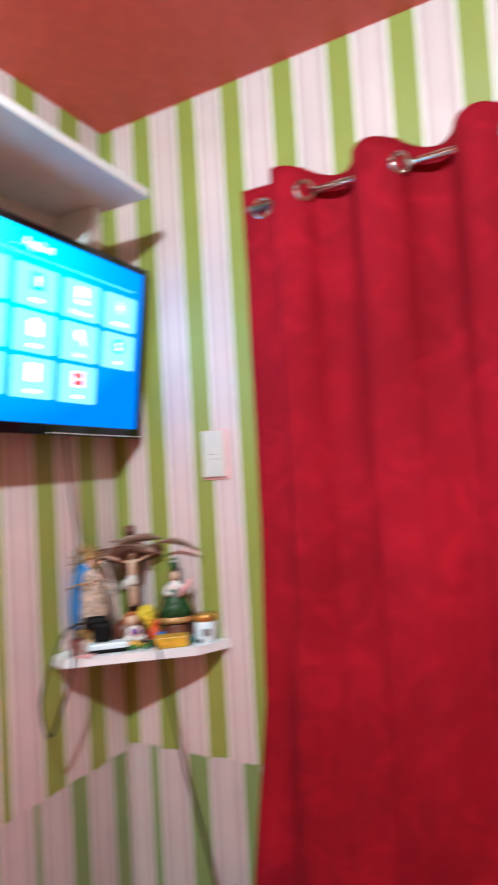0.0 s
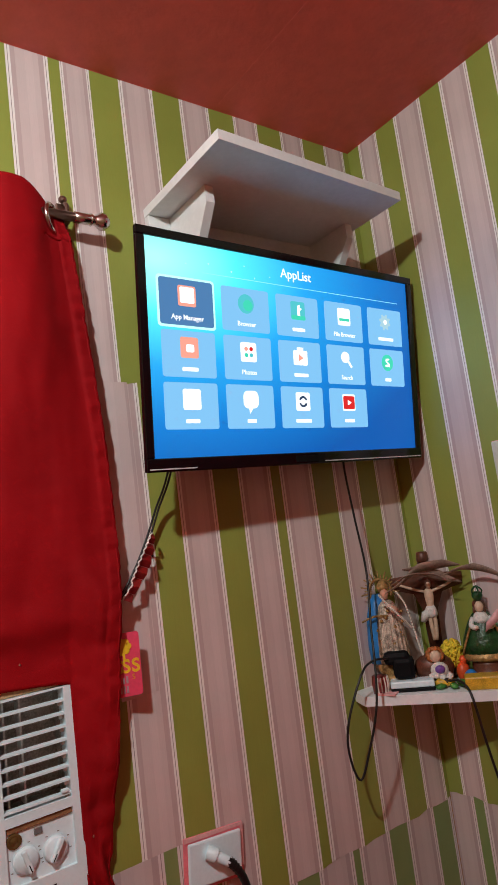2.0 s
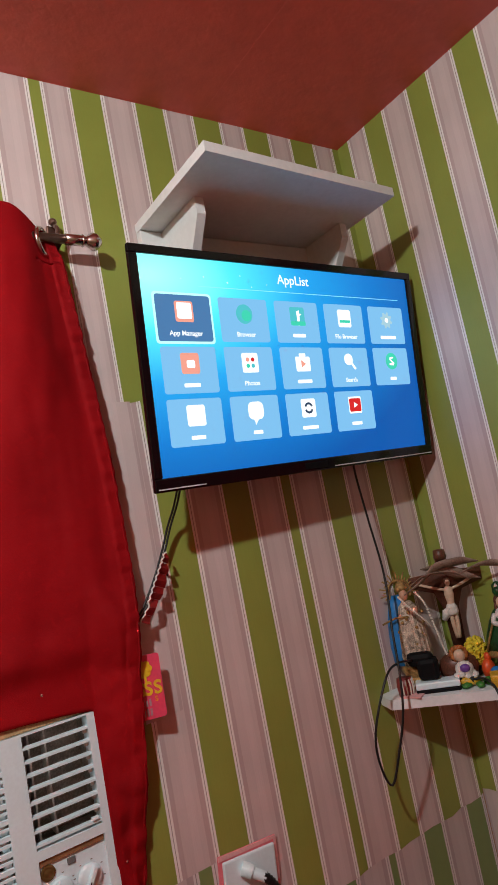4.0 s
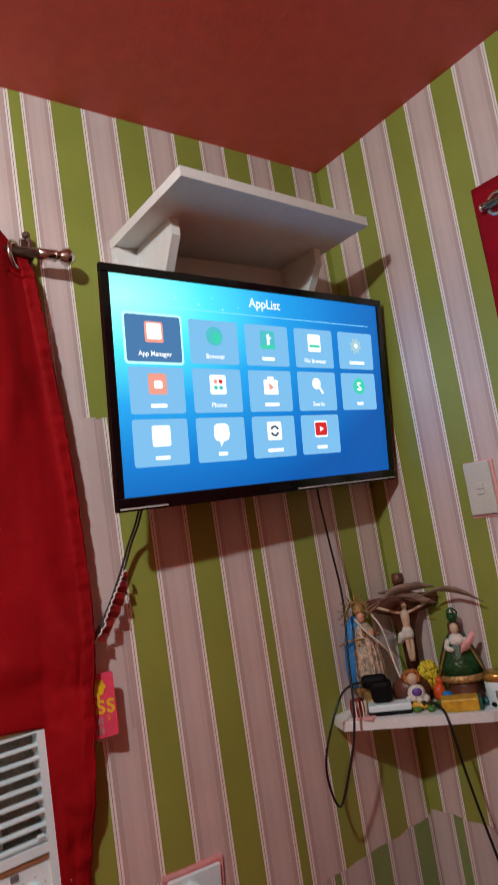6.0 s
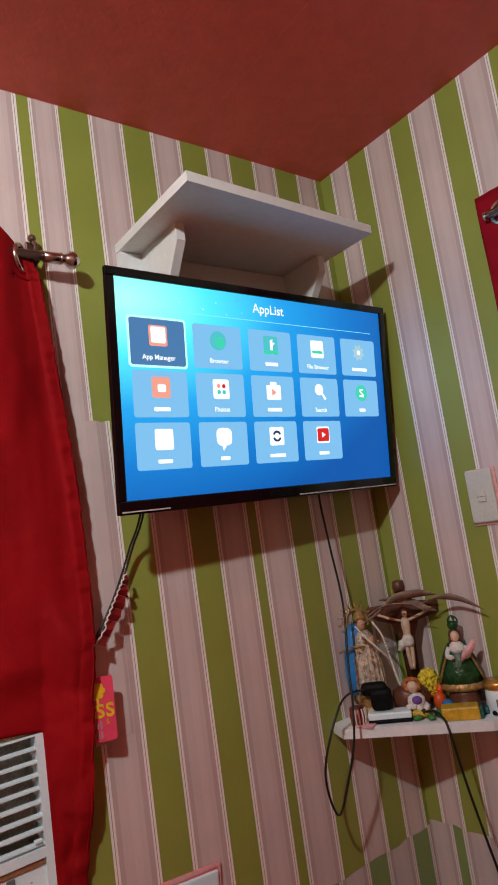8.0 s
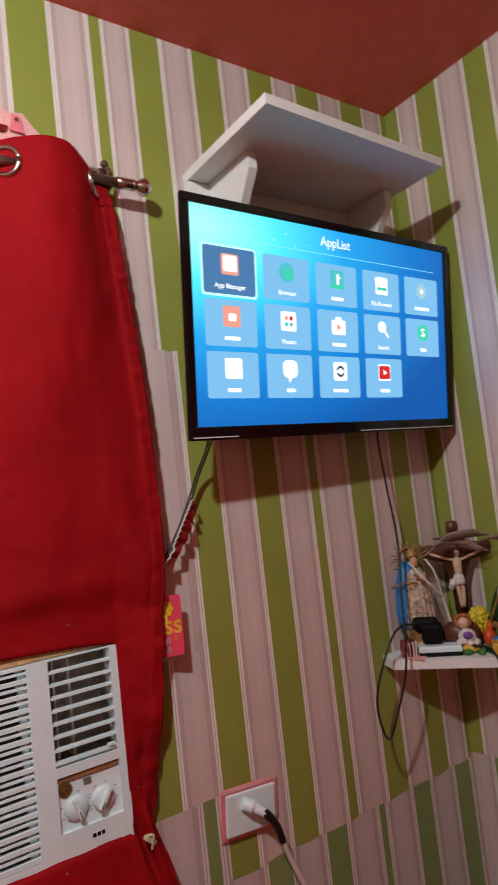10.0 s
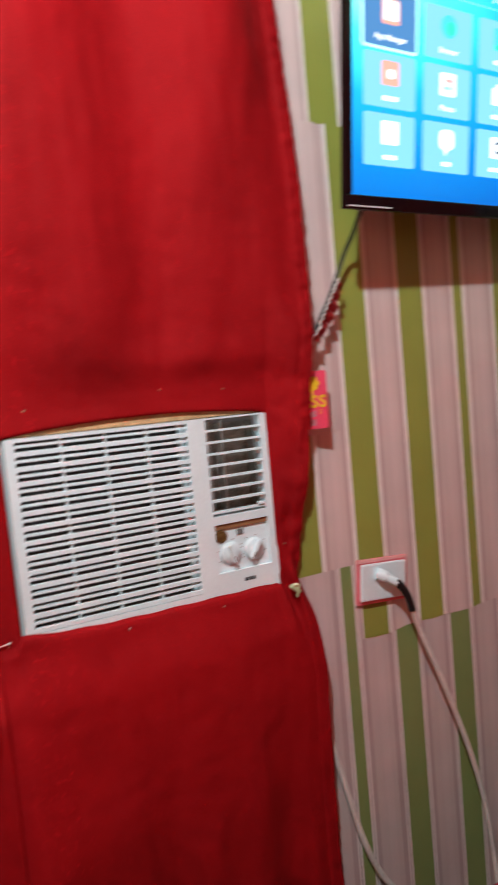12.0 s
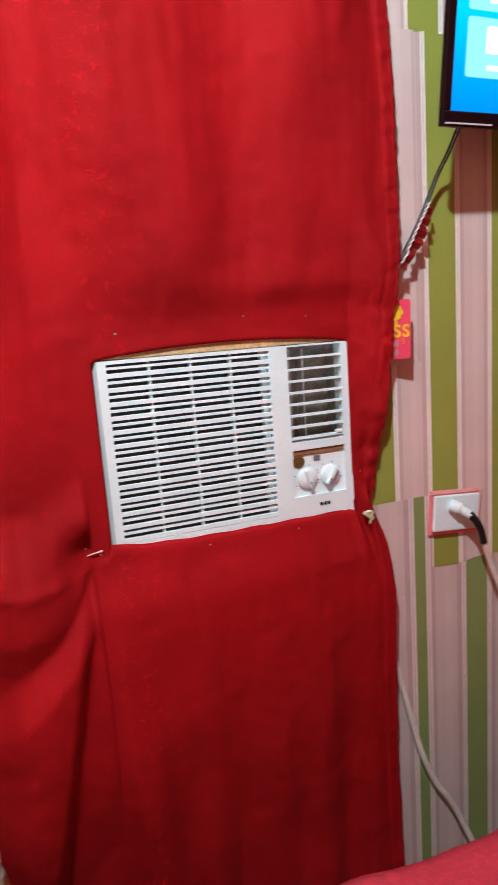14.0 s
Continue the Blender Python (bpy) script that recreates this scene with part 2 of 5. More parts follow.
M = {
    "paper": wallpaper_material("striped_wallpaper", (0.27, 0.31, 0.06), (0.61, 0.50, 0.485), (0.52, 0.40, 0.39), (0.84, 0.79, 0.76)),
    "paper_low": wallpaper_material("faded_wallpaper", (0.21, 0.29, 0.10), (0.56, 0.48, 0.47), (0.46, 0.37, 0.37), (0.72, 0.66, 0.65)),
    # Orange tint chosen so the unseen walls bounce warm light into the shade.
    "plaster": mat("plaster", (0.46, 0.235, 0.105), 0.8, bump=0.2, bscale=60),
    "ceiling": mat("painted_plywood", (0.66, 0.112, 0.082), 0.62, vary=0.07, scale=3, bump=0.15, bscale=90),
    # Tinted like the walls to warm the bounce; the floor is out of view.
    "floor": mat("vinyl_floor", (0.32, 0.17, 0.07), 0.5, vary=0.3, scale=8),
    "curtain": fabric("red_curtain_cloth", (0.275, 0.0030, 0.0060), 38, 0.10, worn=-1.305),
    "curtain_suede": fabric("crimson_suede", (0.235, 0.0042, 0.0125), 9, 0.30, 0.85, nap=True),
    "blanket": fabric("red_fleece", (0.44, 0.038, 0.062), 55, 0.30, 0.95, nap=True),
    "white_board": mat("white_laminate", (0.75, 0.755, 0.75), 0.42, vary=0.04, scale=9, bump=0.05),
    "white_plastic": mat("white_plastic", (0.72, 0.86, 0.91), 0.35, vary=0.03),
    "grey_plastic": mat("grey_plastic", (0.225, 0.217, 0.210), 0.5),
    "dark": mat("dark_plastic", (0.004, 0.004, 0.005), 0.65, spec=0.15),
    "gloss_black": mat("gloss_black", (0.004, 0.004, 0.005), 0.14, vary=0.2, spec=0.4),
    "rubber": mat("black_rubber", (0.007, 0.007, 0.008), 0.4),
    "filter": mat("dusty_filter", (0.10, 0.10, 0.105), 0.9, vary=0.4, scale=60),
    "duct": mat("dusty_duct", (0.30, 0.275, 0.235), 0.7, vary=0.35, scale=30),
    "vane": mat("grey_vane", (0.58, 0.55, 0.50), 0.5, vary=0.2, scale=40),
    "chrome": mat("brushed_chrome", (0.62, 0.58, 0.55), 0.22, metal=1.0, vary=0.06),
    "bronze": mat("dark_bronze", (0.22, 0.13, 0.10), 0.32, metal=0.8, vary=0.15),
    "gold": mat("gold_metal", (0.72, 0.44, 0.12), 0.28, metal=0.9, vary=0.2, scale=60),
    "gold_cloth": mat("gilded_cloth", (0.56, 0.46, 0.37), 0.38, metal=0.3, vary=0.6, scale=90, bump=0.8, bscale=220),
    "old_gold": mat("old_gold_paint", (0.42, 0.25, 0.09), 0.42, metal=0.4, vary=0.45, scale=140, bump=0.5, bscale=180),
    "wood": mat("brown_wood", (0.28, 0.14, 0.06), 0.55, vary=0.3, scale=30),
    "tan_wood": mat("tan_wood", (0.55, 0.36, 0.18), 0.6, vary=0.25, scale=30),
    "dark_wood": mat("dark_brown_wood", (0.12, 0.04, 0.022), 0.4, vary=0.35, scale=40),
    "leaf": mat("dried_leaf", (0.30, 0.21, 0.165), 0.65, vary=0.35, scale=50, bump=0.4, bscale=80),
    "pink": mat("pink_card", (0.80, 0.20, 0.24), 0.45, vary=0.1),
    "pink_pale": mat("pale_pink_card", (0.80, 0.42, 0.42), 0.5, vary=0.12),
    "hotpink": mat("hot_pink_print", (0.75, 0.06, 0.13), 0.35, vary=0.06),
    "orange": mat("orange_print", (0.85, 0.33, 0.02), 0.4),
    "greyprint": mat("mauve_print", (0.45, 0.25, 0.27), 0.5),
    "red_shiny": mat("red_foil", (0.22, 0.010, 0.010), 0.35, vary=0.3, scale=120),
    "cream": mat("cream_cord", (0.72, 0.69, 0.66), 0.45),
    "blue": mat("blue_paint", (0.02, 0.20, 0.55), 0.35),
    "green": mat("dark_green_cloth", (0.008, 0.060, 0.016), 0.3, vary=0.5, scale=90, bump=0.5, bscale=120),
    "skin": mat("flesh_paint", (0.58, 0.30, 0.20), 0.45),
    "pearl": mat("pearl_beads", (0.75, 0.70, 0.62), 0.25, vary=0.1),
    "yellow": mat("yellow_foam", (0.80, 0.62, 0.04), 0.7, vary=0.3, scale=150, bump=0.6, bscale=200),
    "amber": mat("amber_box", (0.62, 0.36, 0.03), 0.4, vary=0.3, scale=60),
    "copper": mat("copper_hair", (0.42, 0.13, 0.03), 0.5, vary=0.3, scale=150),
    "purple": mat("violet_paint", (0.16, 0.06, 0.32), 0.4),
    "leaf_green": mat("green_paint", (0.05, 0.20, 0.03), 0.45, vary=0.3, scale=80),
    "orange_red": mat("orange_red_paint", (0.75, 0.09, 0.02), 0.4),
    "teal": mat("teal_plastic", (0.01, 0.10, 0.09), 0.4),
    "maroon": mat("maroon_stripe_tin", (0.22, 0.03, 0.03), 0.4),
    "pillow": mat("printed_pillow", (0.46, 0.43, 0.37), 0.5, vary=0.45, scale=22, bump=0.6, bscale=30),
    "dark_cushion": mat("dark_maroon_cloth", (0.03, 0.006, 0.01), 0.9, vary=0.3),
    "brass_badge": mat("brass_badge", (0.17, 0.10, 0.03), 0.4, metal=0.5),
    "lcd": mat("grey_display", (0.16, 0.17, 0.17), 0.2),
    "trim_silver": mat("silver_trim", (0.62, 0.62, 0.64), 0.3, vary=0.05),
    "ivory": mat("ivory_paint", (0.66, 0.47, 0.34), 0.4, vary=0.12, scale=120),
    "lace": mat("white_lace", (0.74, 0.70, 0.66), 0.6, vary=0.2, scale=160, bump=0.5, bscale=300),
    "yellow_print": mat("yellow_print", (0.82, 0.52, 0.02), 0.4),
    "gloss_white": mat("white_gloss_paint", (0.80, 0.83, 0.85), 0.35, vary=0.05, scale=14, bump=0.05),
    "aged_white": mat("yellowed_plastic", (0.60, 0.60, 0.54), 0.4, vary=0.06),
    "steel": mat("pin_steel", (0.7, 0.66, 0.62), 0.25, metal=1.0),
    "clip": mat("clear_green_clip", (0.45, 0.52, 0.30), 0.3, coat=0.4),
}
pm, pnt, pp = nodes_of("floral_pillow_cloth")
ptc, pn, pr, pb = (pnt.nodes.new(k) for k in ("ShaderNodeTexCoord", "ShaderNodeTexNoise", "ShaderNodeValToRGB", "ShaderNodeBump"))
pn.inputs["Scale"].default_value, pn.inputs["Detail"].default_value = 14, 4
for at, c in ((0.36, (0.10, 0.09, 0.085)), (0.46, (0.33, 0.30, 0.27)), (0.54, (0.52, 0.36, 0.10)), (0.60, (0.50, 0.12, 0.14)), (0.66, (0.34, 0.36, 0.28))):
    pr.color_ramp.elements.new(at).color = rgba(c)
pr.color_ramp.elements[0].color, pr.color_ramp.elements[-1].color = (0.24, 0.24, 0.235, 1), (0.34, 0.33, 0.31, 1)
pb.inputs["Strength"].default_value, pb.inputs["Distance"].default_value = 1.0, 0.03
pnt.links.new(ptc.outputs["Object"], pn.inputs["Vector"])
pnt.links.new(pn.outputs["Fac"], pr.inputs["Fac"])
pnt.links.new(pn.outputs["Fac"], pb.inputs["Height"])
pnt.links.new(pr.outputs["Color"], pp.inputs["Base Color"])
pnt.links.new(pb.outputs["Normal"], pp.inputs["Normal"])
pp.inputs["Roughness"].default_value = 0.22
M["floral"] = pm
glass_m, glass_nt, glass_p = nodes_of("frosted_bulb")
glass_p.inputs["Base Color"].default_value = (0.9, 0.88, 0.82, 1)
glass_p.inputs["Emission Color"].default_value = (1.0, 0.85, 0.7, 1)
glass_p.inputs["Emission Strength"].default_value = 6.0
M["bulb"] = glass_m


# ---- geometry helpers ----
def part(name, bm, material, parent=None, label="", smooth=False):
    me = bpy.data.meshes.new(name)
    bm.normal_update()
    bm.to_mesh(me)
    bm.free()
    for one in material if isinstance(material, (list, tuple)) else [material]:
        me.materials.append(M[one] if isinstance(one, str) else one)
    if smooth:
        me.polygons.foreach_set("use_smooth", [True] * len(me.polygons))
    ob = new(name, me)
    ob.parent = parent
    if label:
        tagged(ob, label)
    return ob


def thing(name, label, category, at=(0, 0, 0), group="", kind="", turn=(0, 0, 0)):
    ob = new(name)
    ob.empty_display_size = 0.05
    ob.matrix_basis = pose(*at, *turn)
    return tagged(ob, label, category, group, kind)


def box(bm, x0, x1, y0, y1, z0, z1, bevel=0.0, index=0):
    got = bmesh.ops.create_cube(bm, size=1)["verts"]
    for v in got:
        v.co = Vector(((x0 + x1) / 2 + v.co.x * (x1 - x0), (y0 + y1) / 2 + v.co.y * (y1 - y0), (z0 + z1) / 2 + v.co.z * (z1 - z0)))
    faces = {f for v in got for f in v.link_faces}
    if bevel:
        edges = list({e for f in faces for e in f.edges})
        faces = set(bmesh.ops.bevel(bm, geom=edges, offset=bevel, segments=2, affect="EDGES", profile=0.5)["faces"]) | {f for f in faces if f.is_valid}
    for f in faces:
        f.material_index = index
    return bm


def boxed(*a, **k):
    return box(bmesh.new(), *a, **k)


def prism(bm, outline, axis, a, b, index=0):
    """A flat outline pushed out along an axis from a to b."""
    def at(p, q):
        return {"x": (q, p[0], p[1]), "y": (p[0], q, p[1]), "z": (p[0], p[1], q)}[axis]
    lo, hi = [bm.verts.new(at(p, a)) for p in outline], [bm.verts.new(at(p, b)) for p in outline]
    n = len(outline)
    fs = [bm.faces.new(lo[::-1]), bm.faces.new(hi)] + [bm.faces.new((lo[i], lo[(i + 1) % n], hi[(i + 1) % n], hi[i])) for i in range(n)]
    for f in fs:
        f.material_index = index
    bmesh.ops.recalc_face_normals(bm, faces=fs)
    return bm


def rounded(x0, x1, z0, z1, r, n=5):
    pts = []
    for cx, cz, a0 in ((x1 - r, z1 - r, 0), (x0 + r, z1 - r, 90), (x0 + r, z0 + r, 180), (x1 - r, z0 + r, 270)):
        pts += [(cx + r * math.cos(radians(a0 + 90 * i / n)), cz + r * math.sin(radians(a0 + 90 * i / n))) for i in range(n + 1)]
    return pts


def lathe(bm, profile, at=(0, 0, 0), n=20, index=0, turn=None, squash=(1, 1, 1)):
    m = Matrix.Translation(at) @ (turn or Matrix()) @ Matrix.Diagonal((*squash, 1))
    rings = []
    for r, z in profile:
        rings.append([bm.verts.new(m @ Vector((r * math.cos(2 * math.pi * i / n), r * math.sin(2 * math.pi * i / n), z))) for i in range(n)])
    fs = []
    for a, b in zip(rings, rings[1:]):
        fs += [bm.faces.new((a[i], a[(i + 1) % n], b[(i + 1) % n], b[i])) for i in range(n)]
    fs += [bm.faces.new(rings[0][::-1]), bm.faces.new(rings[-1])]
    for f in fs:
        f.material_index = index
    bmesh.ops.recalc_face_normals(bm, faces=fs)
    return bm


def ball(bm, at, r, index=0, sub=2, turn=(0, 0, 0)):
    r = r if isinstance(r, (tuple, list)) else (r, r, r)
    got = bmesh.ops.create_icosphere(bm, subdivisions=sub, radius=1)["verts"]
    m = pose(*at, *turn) @ Matrix.Diagonal((*r, 1))
    for v in got:
        v.co = m @ v.co
    for f in {f for v in got for f in v.link_faces}:
        f.material_index = index
    return bm


def smooth_path(pts, steps=6):
    pts = [Vector(p) for p in pts]
    ext = [pts[0] * 2 - pts[1]] + pts + [pts[-1] * 2 - pts[-2]]
    out = []
    for a, b, c, d in zip(ext, ext[1:], ext[2:], ext[3:]):
        for i in range(steps):
            t = i / steps
            out.append(0.5 * (2 * b + (c - a) * t + (2 * a - 5 * b + 4 * c - d) * t * t + (3 * b - a - 3 * c + d) * t ** 3))
    return out + [pts[-1]]


def tube(bm, pts, r, n=8, steps=6, index=0, smooth_it=True):
    pts = smooth_path(pts, steps) if smooth_it else [Vector(p) for p in pts]
    rings, up = [], Vector((0.3, 0.5, 0.8)).normalized()
    for i, p in enumerate(pts):
        d = (pts[min(i + 1, len(pts) - 1)] - pts[max(i - 1, 0)]).normalized()
        side = d.cross(up)
        side = side.normalized() if side.length > 0.05 else d.orthogonal().normalized()
        up = side.cross(d).normalized()
        rr = r[min(int(i / len(pts) * len(r)), len(r) - 1)] if isinstance(r, (tuple, list)) else r
        rings.append([bm.verts.new(p + rr * (math.cos(2 * math.pi * k / n) * side + math.sin(2 * math.pi * k / n) * up)) for k in range(n)])
    fs = [bm.faces.new((a[k], a[(k + 1) % n], b[(k + 1) % n], b[k])) for a, b in zip(rings, rings[1:]) for k in range(n)]
    fs += [bm.faces.new(rings[0][::-1]), bm.faces.new(rings[-1])]
    for f in fs:
        f.material_index = index
    bmesh.ops.recalc_face_normals(bm, faces=fs)
    return bm


def lerp_at(z, table):
    """Piecewise straight reading of (z, value) rows, z falling."""
    if z >= table[0][0]:
        return table[0][1]
    for (za, a), (zb, b) in zip(table, table[1:]):
        if z >= zb:
            return a + (b - a) * (za - z) / (za - zb)
    return table[-1][1]


def ease(a, b, x):
    t = min(1, max(0, (x - a) / (b - a)))
    return t * t * (3 - 2 * t)


# ---- the room ----
CEIL, XW, YS = 2.45, -2.9, -2.7
AC0, AC1, ACZ0, ACZ1 = -1.335, -0.884, 0.943, 1.262


def wall(name, pieces, label):
    bm = bmesh.new()
    for p in pieces:
        box(bm, *p)
    return tagged(part(name, bm, "plaster"), label, "wall", kind="structure")


wall_north = wall("wall_north", [(XW, AC0, 0, 0.12, 0, CEIL), (AC1, 0.12, 0, 0.12, 0, CEIL), (AC0, AC1, 0, 0.12, 0, ACZ0), (AC0, AC1, 0, 0.12, 1.30, CEIL)],
                  "wall papered with green and pink vertical stripes")
wall_east = wall("wall_east", [(0, 0.12, YS, 0, 0, CEIL)], "wall papered with green and pink vertical stripes")
# South and west walls are unseen, added to close the room and tint its bounce.
wall_south = wall("wall_south", [(XW, 0.12, YS - 0.12, YS, 0, CEIL)], "unseen plain wall, painted orange to warm the bounced light")
wall_west = wall("wall_west", [(XW - 0.12, XW, YS - 0.12, 0.12, 0, CEIL)], "unseen plain wall, painted orange to warm the bounced light")
tagged(part("floor", boxed(XW - 0.12, 0.12, YS - 0.12, 0.12, -0.1, 0), "floor"), "unseen brown vinyl floor, tinted to warm the bounced light", "floor", kind="structure")
bm = boxed(XW - 0.12, -0.4302, YS - 0.12, 0.12, CEIL, CEIL + 0.05)
prism(bm, [(-0.43, CEIL - 0.0002), (0.0, CEIL - 0.0042), (0.12, CEIL - 0.0042), (0.12, CEIL + 0.05), (-0.43, CEIL + 0.05)], "y", YS - 0.12, 0.12)
tagged(part("ceiling", bm, "ceiling"), "red-brown painted plywood ceiling with a faint joint", "ceiling", kind="structure")


def paper(name, parent, along, greens, s0, s1, z0, z1, material, lift, ragged=0.004):
    """A sheet of striped paper; greens are the printed green bands in order, the pink between takes the rest of a repeat."""
    cols = []
    for k, (a, b) in enumerate(greens):
        cols += [(a, k), (b, k + 0.46)]
    cols = [c for c in cols if s0 < c[0] < s1]
    full = sorted([(a, float(k)) for k, (a, b) in enumerate(greens)] + [(b, k + 0.46) for k, (a, b) in enumerate(greens)])
    def u_at(s):
        if s <= full[0][0]:
            return full[0][1] - (full[0][0] - s) / 0.144
        for (a, ua), (b, ub) in zip(full, full[1:]):
            if s <= b:
                return ua + (ub - ua) * (s - a) / (b - a)
        return full[-1][1] + (s - full[-1][0]) / 0.144
    ss = sorted({s0, s1, *[c[0] for c in cols]})
    dense = []
    for a, b in zip(ss, ss[1:]):
        dense += [a + (b - a) * i / 2 for i in range(2)]
    dense.append(s1)
    bm = bmesh.new()
    uv = bm.loops.layers.uv.new("UVMap")
    rng = random.Random(name)
    rows = [z0, z0 + 0.02, z1]
    grid = []
    for s in dense:
        wob = rng.uniform(-ragged, ragged)
        grid.append([bm.verts.new((s, -lift, z + (wob if j == 0 else 0)) if along == "x" else (-lift, -s, z + (wob if j == 0 else 0))) for j, z in enumerate(rows)])
    for i in range(len(dense) - 1):
        for j in range(len(rows) - 1):
            f = bm.faces.new((grid[i][j], grid[i + 1][j], grid[i + 1][j + 1], grid[i][j + 1]))
            for lp, (s, z) in zip(f.loops, ((dense[i], rows[j]), (dense[i + 1], rows[j]), (dense[i + 1], rows[j + 1]), (dense[i], rows[j + 1]))):
                lp[uv].uv = (u_at(s), z)
    if along == "y":
        bmesh.ops.recalc_face_normals(bm, faces=bm.faces)
    return part(name, bm, material, parent)


def repeat(first, step, count):
    return [(first + step * i, first + step * i + 0.066) for i in range(count)]


left = repeat(-0.976 - 0.143 * 13, 0.143, 13)
paper("wallpaper_strip", wall_north, "x", left + [(-0.976, -0.902), (-0.819, -0.796), (-0.734, -0.67), (-0.59, -0.524), (-0.446, -0.378), (-0.307, -0.237), (-0.163, -0.091), (-0.021, 0.04)],
      XW, -0.002, 1.785, CEIL - 0.001, "paper", 0.0022)
paper("wallpaper_strip", wall_north, "x", [(-1.0, -0.934), (-0.855, -0.786), (-0.70, -0.638), (-0.553, -0.491), (-0.405, -0.381), (-0.287, -0.224), (-0.145, -0.085), (-0.012, 0.04)],
      -0.88, -0.002, 0.79, 1.80, "paper", 0.0016)
paper("wallpaper_strip", wall_north, "x", [(-0.9, -0.85), (-0.746, -0.72), (-0.62, -0.565), (-0.472, -0.417), (-0.322, -0.304), (-0.212, -0.156), (-0.066, -0.012)],
      -0.88, -0.002, 0.002, 0.80, "paper_low", 0.001)
paper("wallpaper_patch", wall_north, "x", [(-0.9, -0.85), (-0.746, -0.72), (-0.622, -0.565)], -0.88, -0.703, 0.002, 0.945, "paper_low", 0.0020)
paper("wallpaper_patch", wall_north, "x", [(-0.9, -0.855), (-0.69, -0.62)], -0.795, -0.722, 1.21, 1.787, "paper", 0.0024)
GB = [(-0.03, 0.012), (-0.012, 0.042), (0.107, 0.167), (0.252, 0.309), (0.386, 0.443), (0.525, 0.583), (0.668, 0.725), (0.81, 0.868)]
GB += [(0.953 + 0.143 * i, 1.011 + 0.143 * i) for i in range(12)]
paper("wallpaper_strip", wall_east, "y", GB[1:], 0.002, -YS, 0.808, CEIL - 0.001, "paper", 0.0020)
paper("wallpaper_strip", wall_east, "y", [(-0.06, -0.01), (0.069, 0.095), (0.189, 0.248), (0.345, 0.393)] + [(0.49 + 0.143 * i, 0.548 + 0.143 * i) for i in range(15)],
      0.002, -YS, 0.002, 0.815, "paper_low", 0.001)

def paint_edge(parent, along, length, seed):
    """Ceiling paint lapping unevenly over the top of the wallpaper."""
    bm, rows = bmesh.new(), []
    for i in range(int(length / 0.012) + 1):
        c = i * 0.012 + 0.002
        d = 0.0008 + 0.0025 * max(0, noise.noise(Vector((c * 14, seed, 0)))) + 0.002 * max(0, noise.noise(Vector((c * 60, seed, 3))))
        rows.append([bm.verts.new((-c, -0.0034, z) if along == "x" else (-0.0034, -c, z)) for z in (CEIL - d, CEIL - 0.0006)])
    for a, b in zip(rows, rows[1:]):
        bm.faces.new((a[0], b[0], b[1], a[1]))
    return part("paint_edge", bm, "ceiling", parent)


paint_edge(wall_north, "x", 2.6, 1.0)
paint_edge(wall_east, "y", 2.4, 8.0)

# ---- ceiling lamp, overhead ----
lamp = thing("ceiling_lamp", "flat round white ceiling lamp", "lamp", (BULB[0], BULB[1], CEIL))
part("housing", lathe(bmesh.new(), [(0.088, 0), (0.090, -0.004), (0.086, -0.012), (0.080, -0.013)], n=40), "white_plastic", lamp, smooth=True)
part("diffuser", lathe(bmesh.new(), [(0.079, -0.0132), (0.079, -0.015), (0.070, -0.017), (0.002, -0.018)], n=40), "bulb", lamp, "glowing white diffuser", True)

# ---- television ----
tv = thing("television", "black flat television showing a blue app list on the wall", "television", (-0.3925, -0.141, 1.8085), turn=(7.0, 0, 1.6))
TW, TH = 0.733, 0.433
bm = bmesh.new()
for a in ((-TW / 2, TW / 2, 0, 0.010, TH / 2 - 0.016, TH / 2), (-TW / 2, TW / 2, 0, 0.010, -TH / 2, -TH / 2 + 0.024),
          (-TW / 2, -TW / 2 + 0.017, 0, 0.010, -TH / 2 + 0.024, TH / 2 - 0.016), (TW / 2 - 0.017, TW / 2, 0, 0.010, -TH / 2 + 0.024, TH / 2 - 0.016)):
    box(bm, *a, bevel=0.002)
part("bezel", bm, "gloss_black", tv)
part("rear_panel", boxed(-TW / 2 + 0.002, TW / 2 - 0.002, 0.0102, 0.0125, -TH / 2 + 0.002, TH / 2 - 0.002), "dark", tv)
part("back_housing", boxed(-TW / 2 + 0.06, TW / 2 - 0.05, 0.0127, 0.06, -TH / 2 + 0.03, TH / 2 - 0.05, 0.008), "dark", tv)
part("wall_bracket", boxed(-0.10, 0.10, 0.058, 0.105, -0.08, 0.05, 0.002), "dark", tv)
for a, b in ((-TW / 2 + 0.006, -TW / 2 + 0.10), (0.05, TW / 2 - 0.006)):
    part("trim_strip", boxed(a, b, -0.0022, 0, -TH / 2 + 0.004, -TH / 2 + 0.0062), "trim_silver", tv, "thin silver trim line")
part("sensor_window", boxed(-0.03, 0.03, -0.002, 0.001, -TH / 2 + 0.005, -TH / 2 + 0.018, 0.0006), "dark", tv)

SX0, SX1, SZ0, SZ1 = -TW / 2 + 0.017, TW / 2 - 0.017, -TH / 2 + 0.024, TH / 2 - 0.016
m, nt, p = nodes_of("lit_screen")
tc = nt.nodes.new("ShaderNodeTexCoord")
glow_map, far_off, ramp = nt.nodes.new("ShaderNodeMapping"), nt.nodes.new("ShaderNodeVectorMath"), nt.nodes.new("ShaderNodeValToRGB")
glow_map.inputs["Location"].default_value, glow_map.inputs["Scale"].default_value = (-0.02, -0.86, 0), (0.92, 0.95, 0)
far_off.operation = "LENGTH"
nt.links.new(tc.outputs["UV"], glow_map.inputs["Vector"])
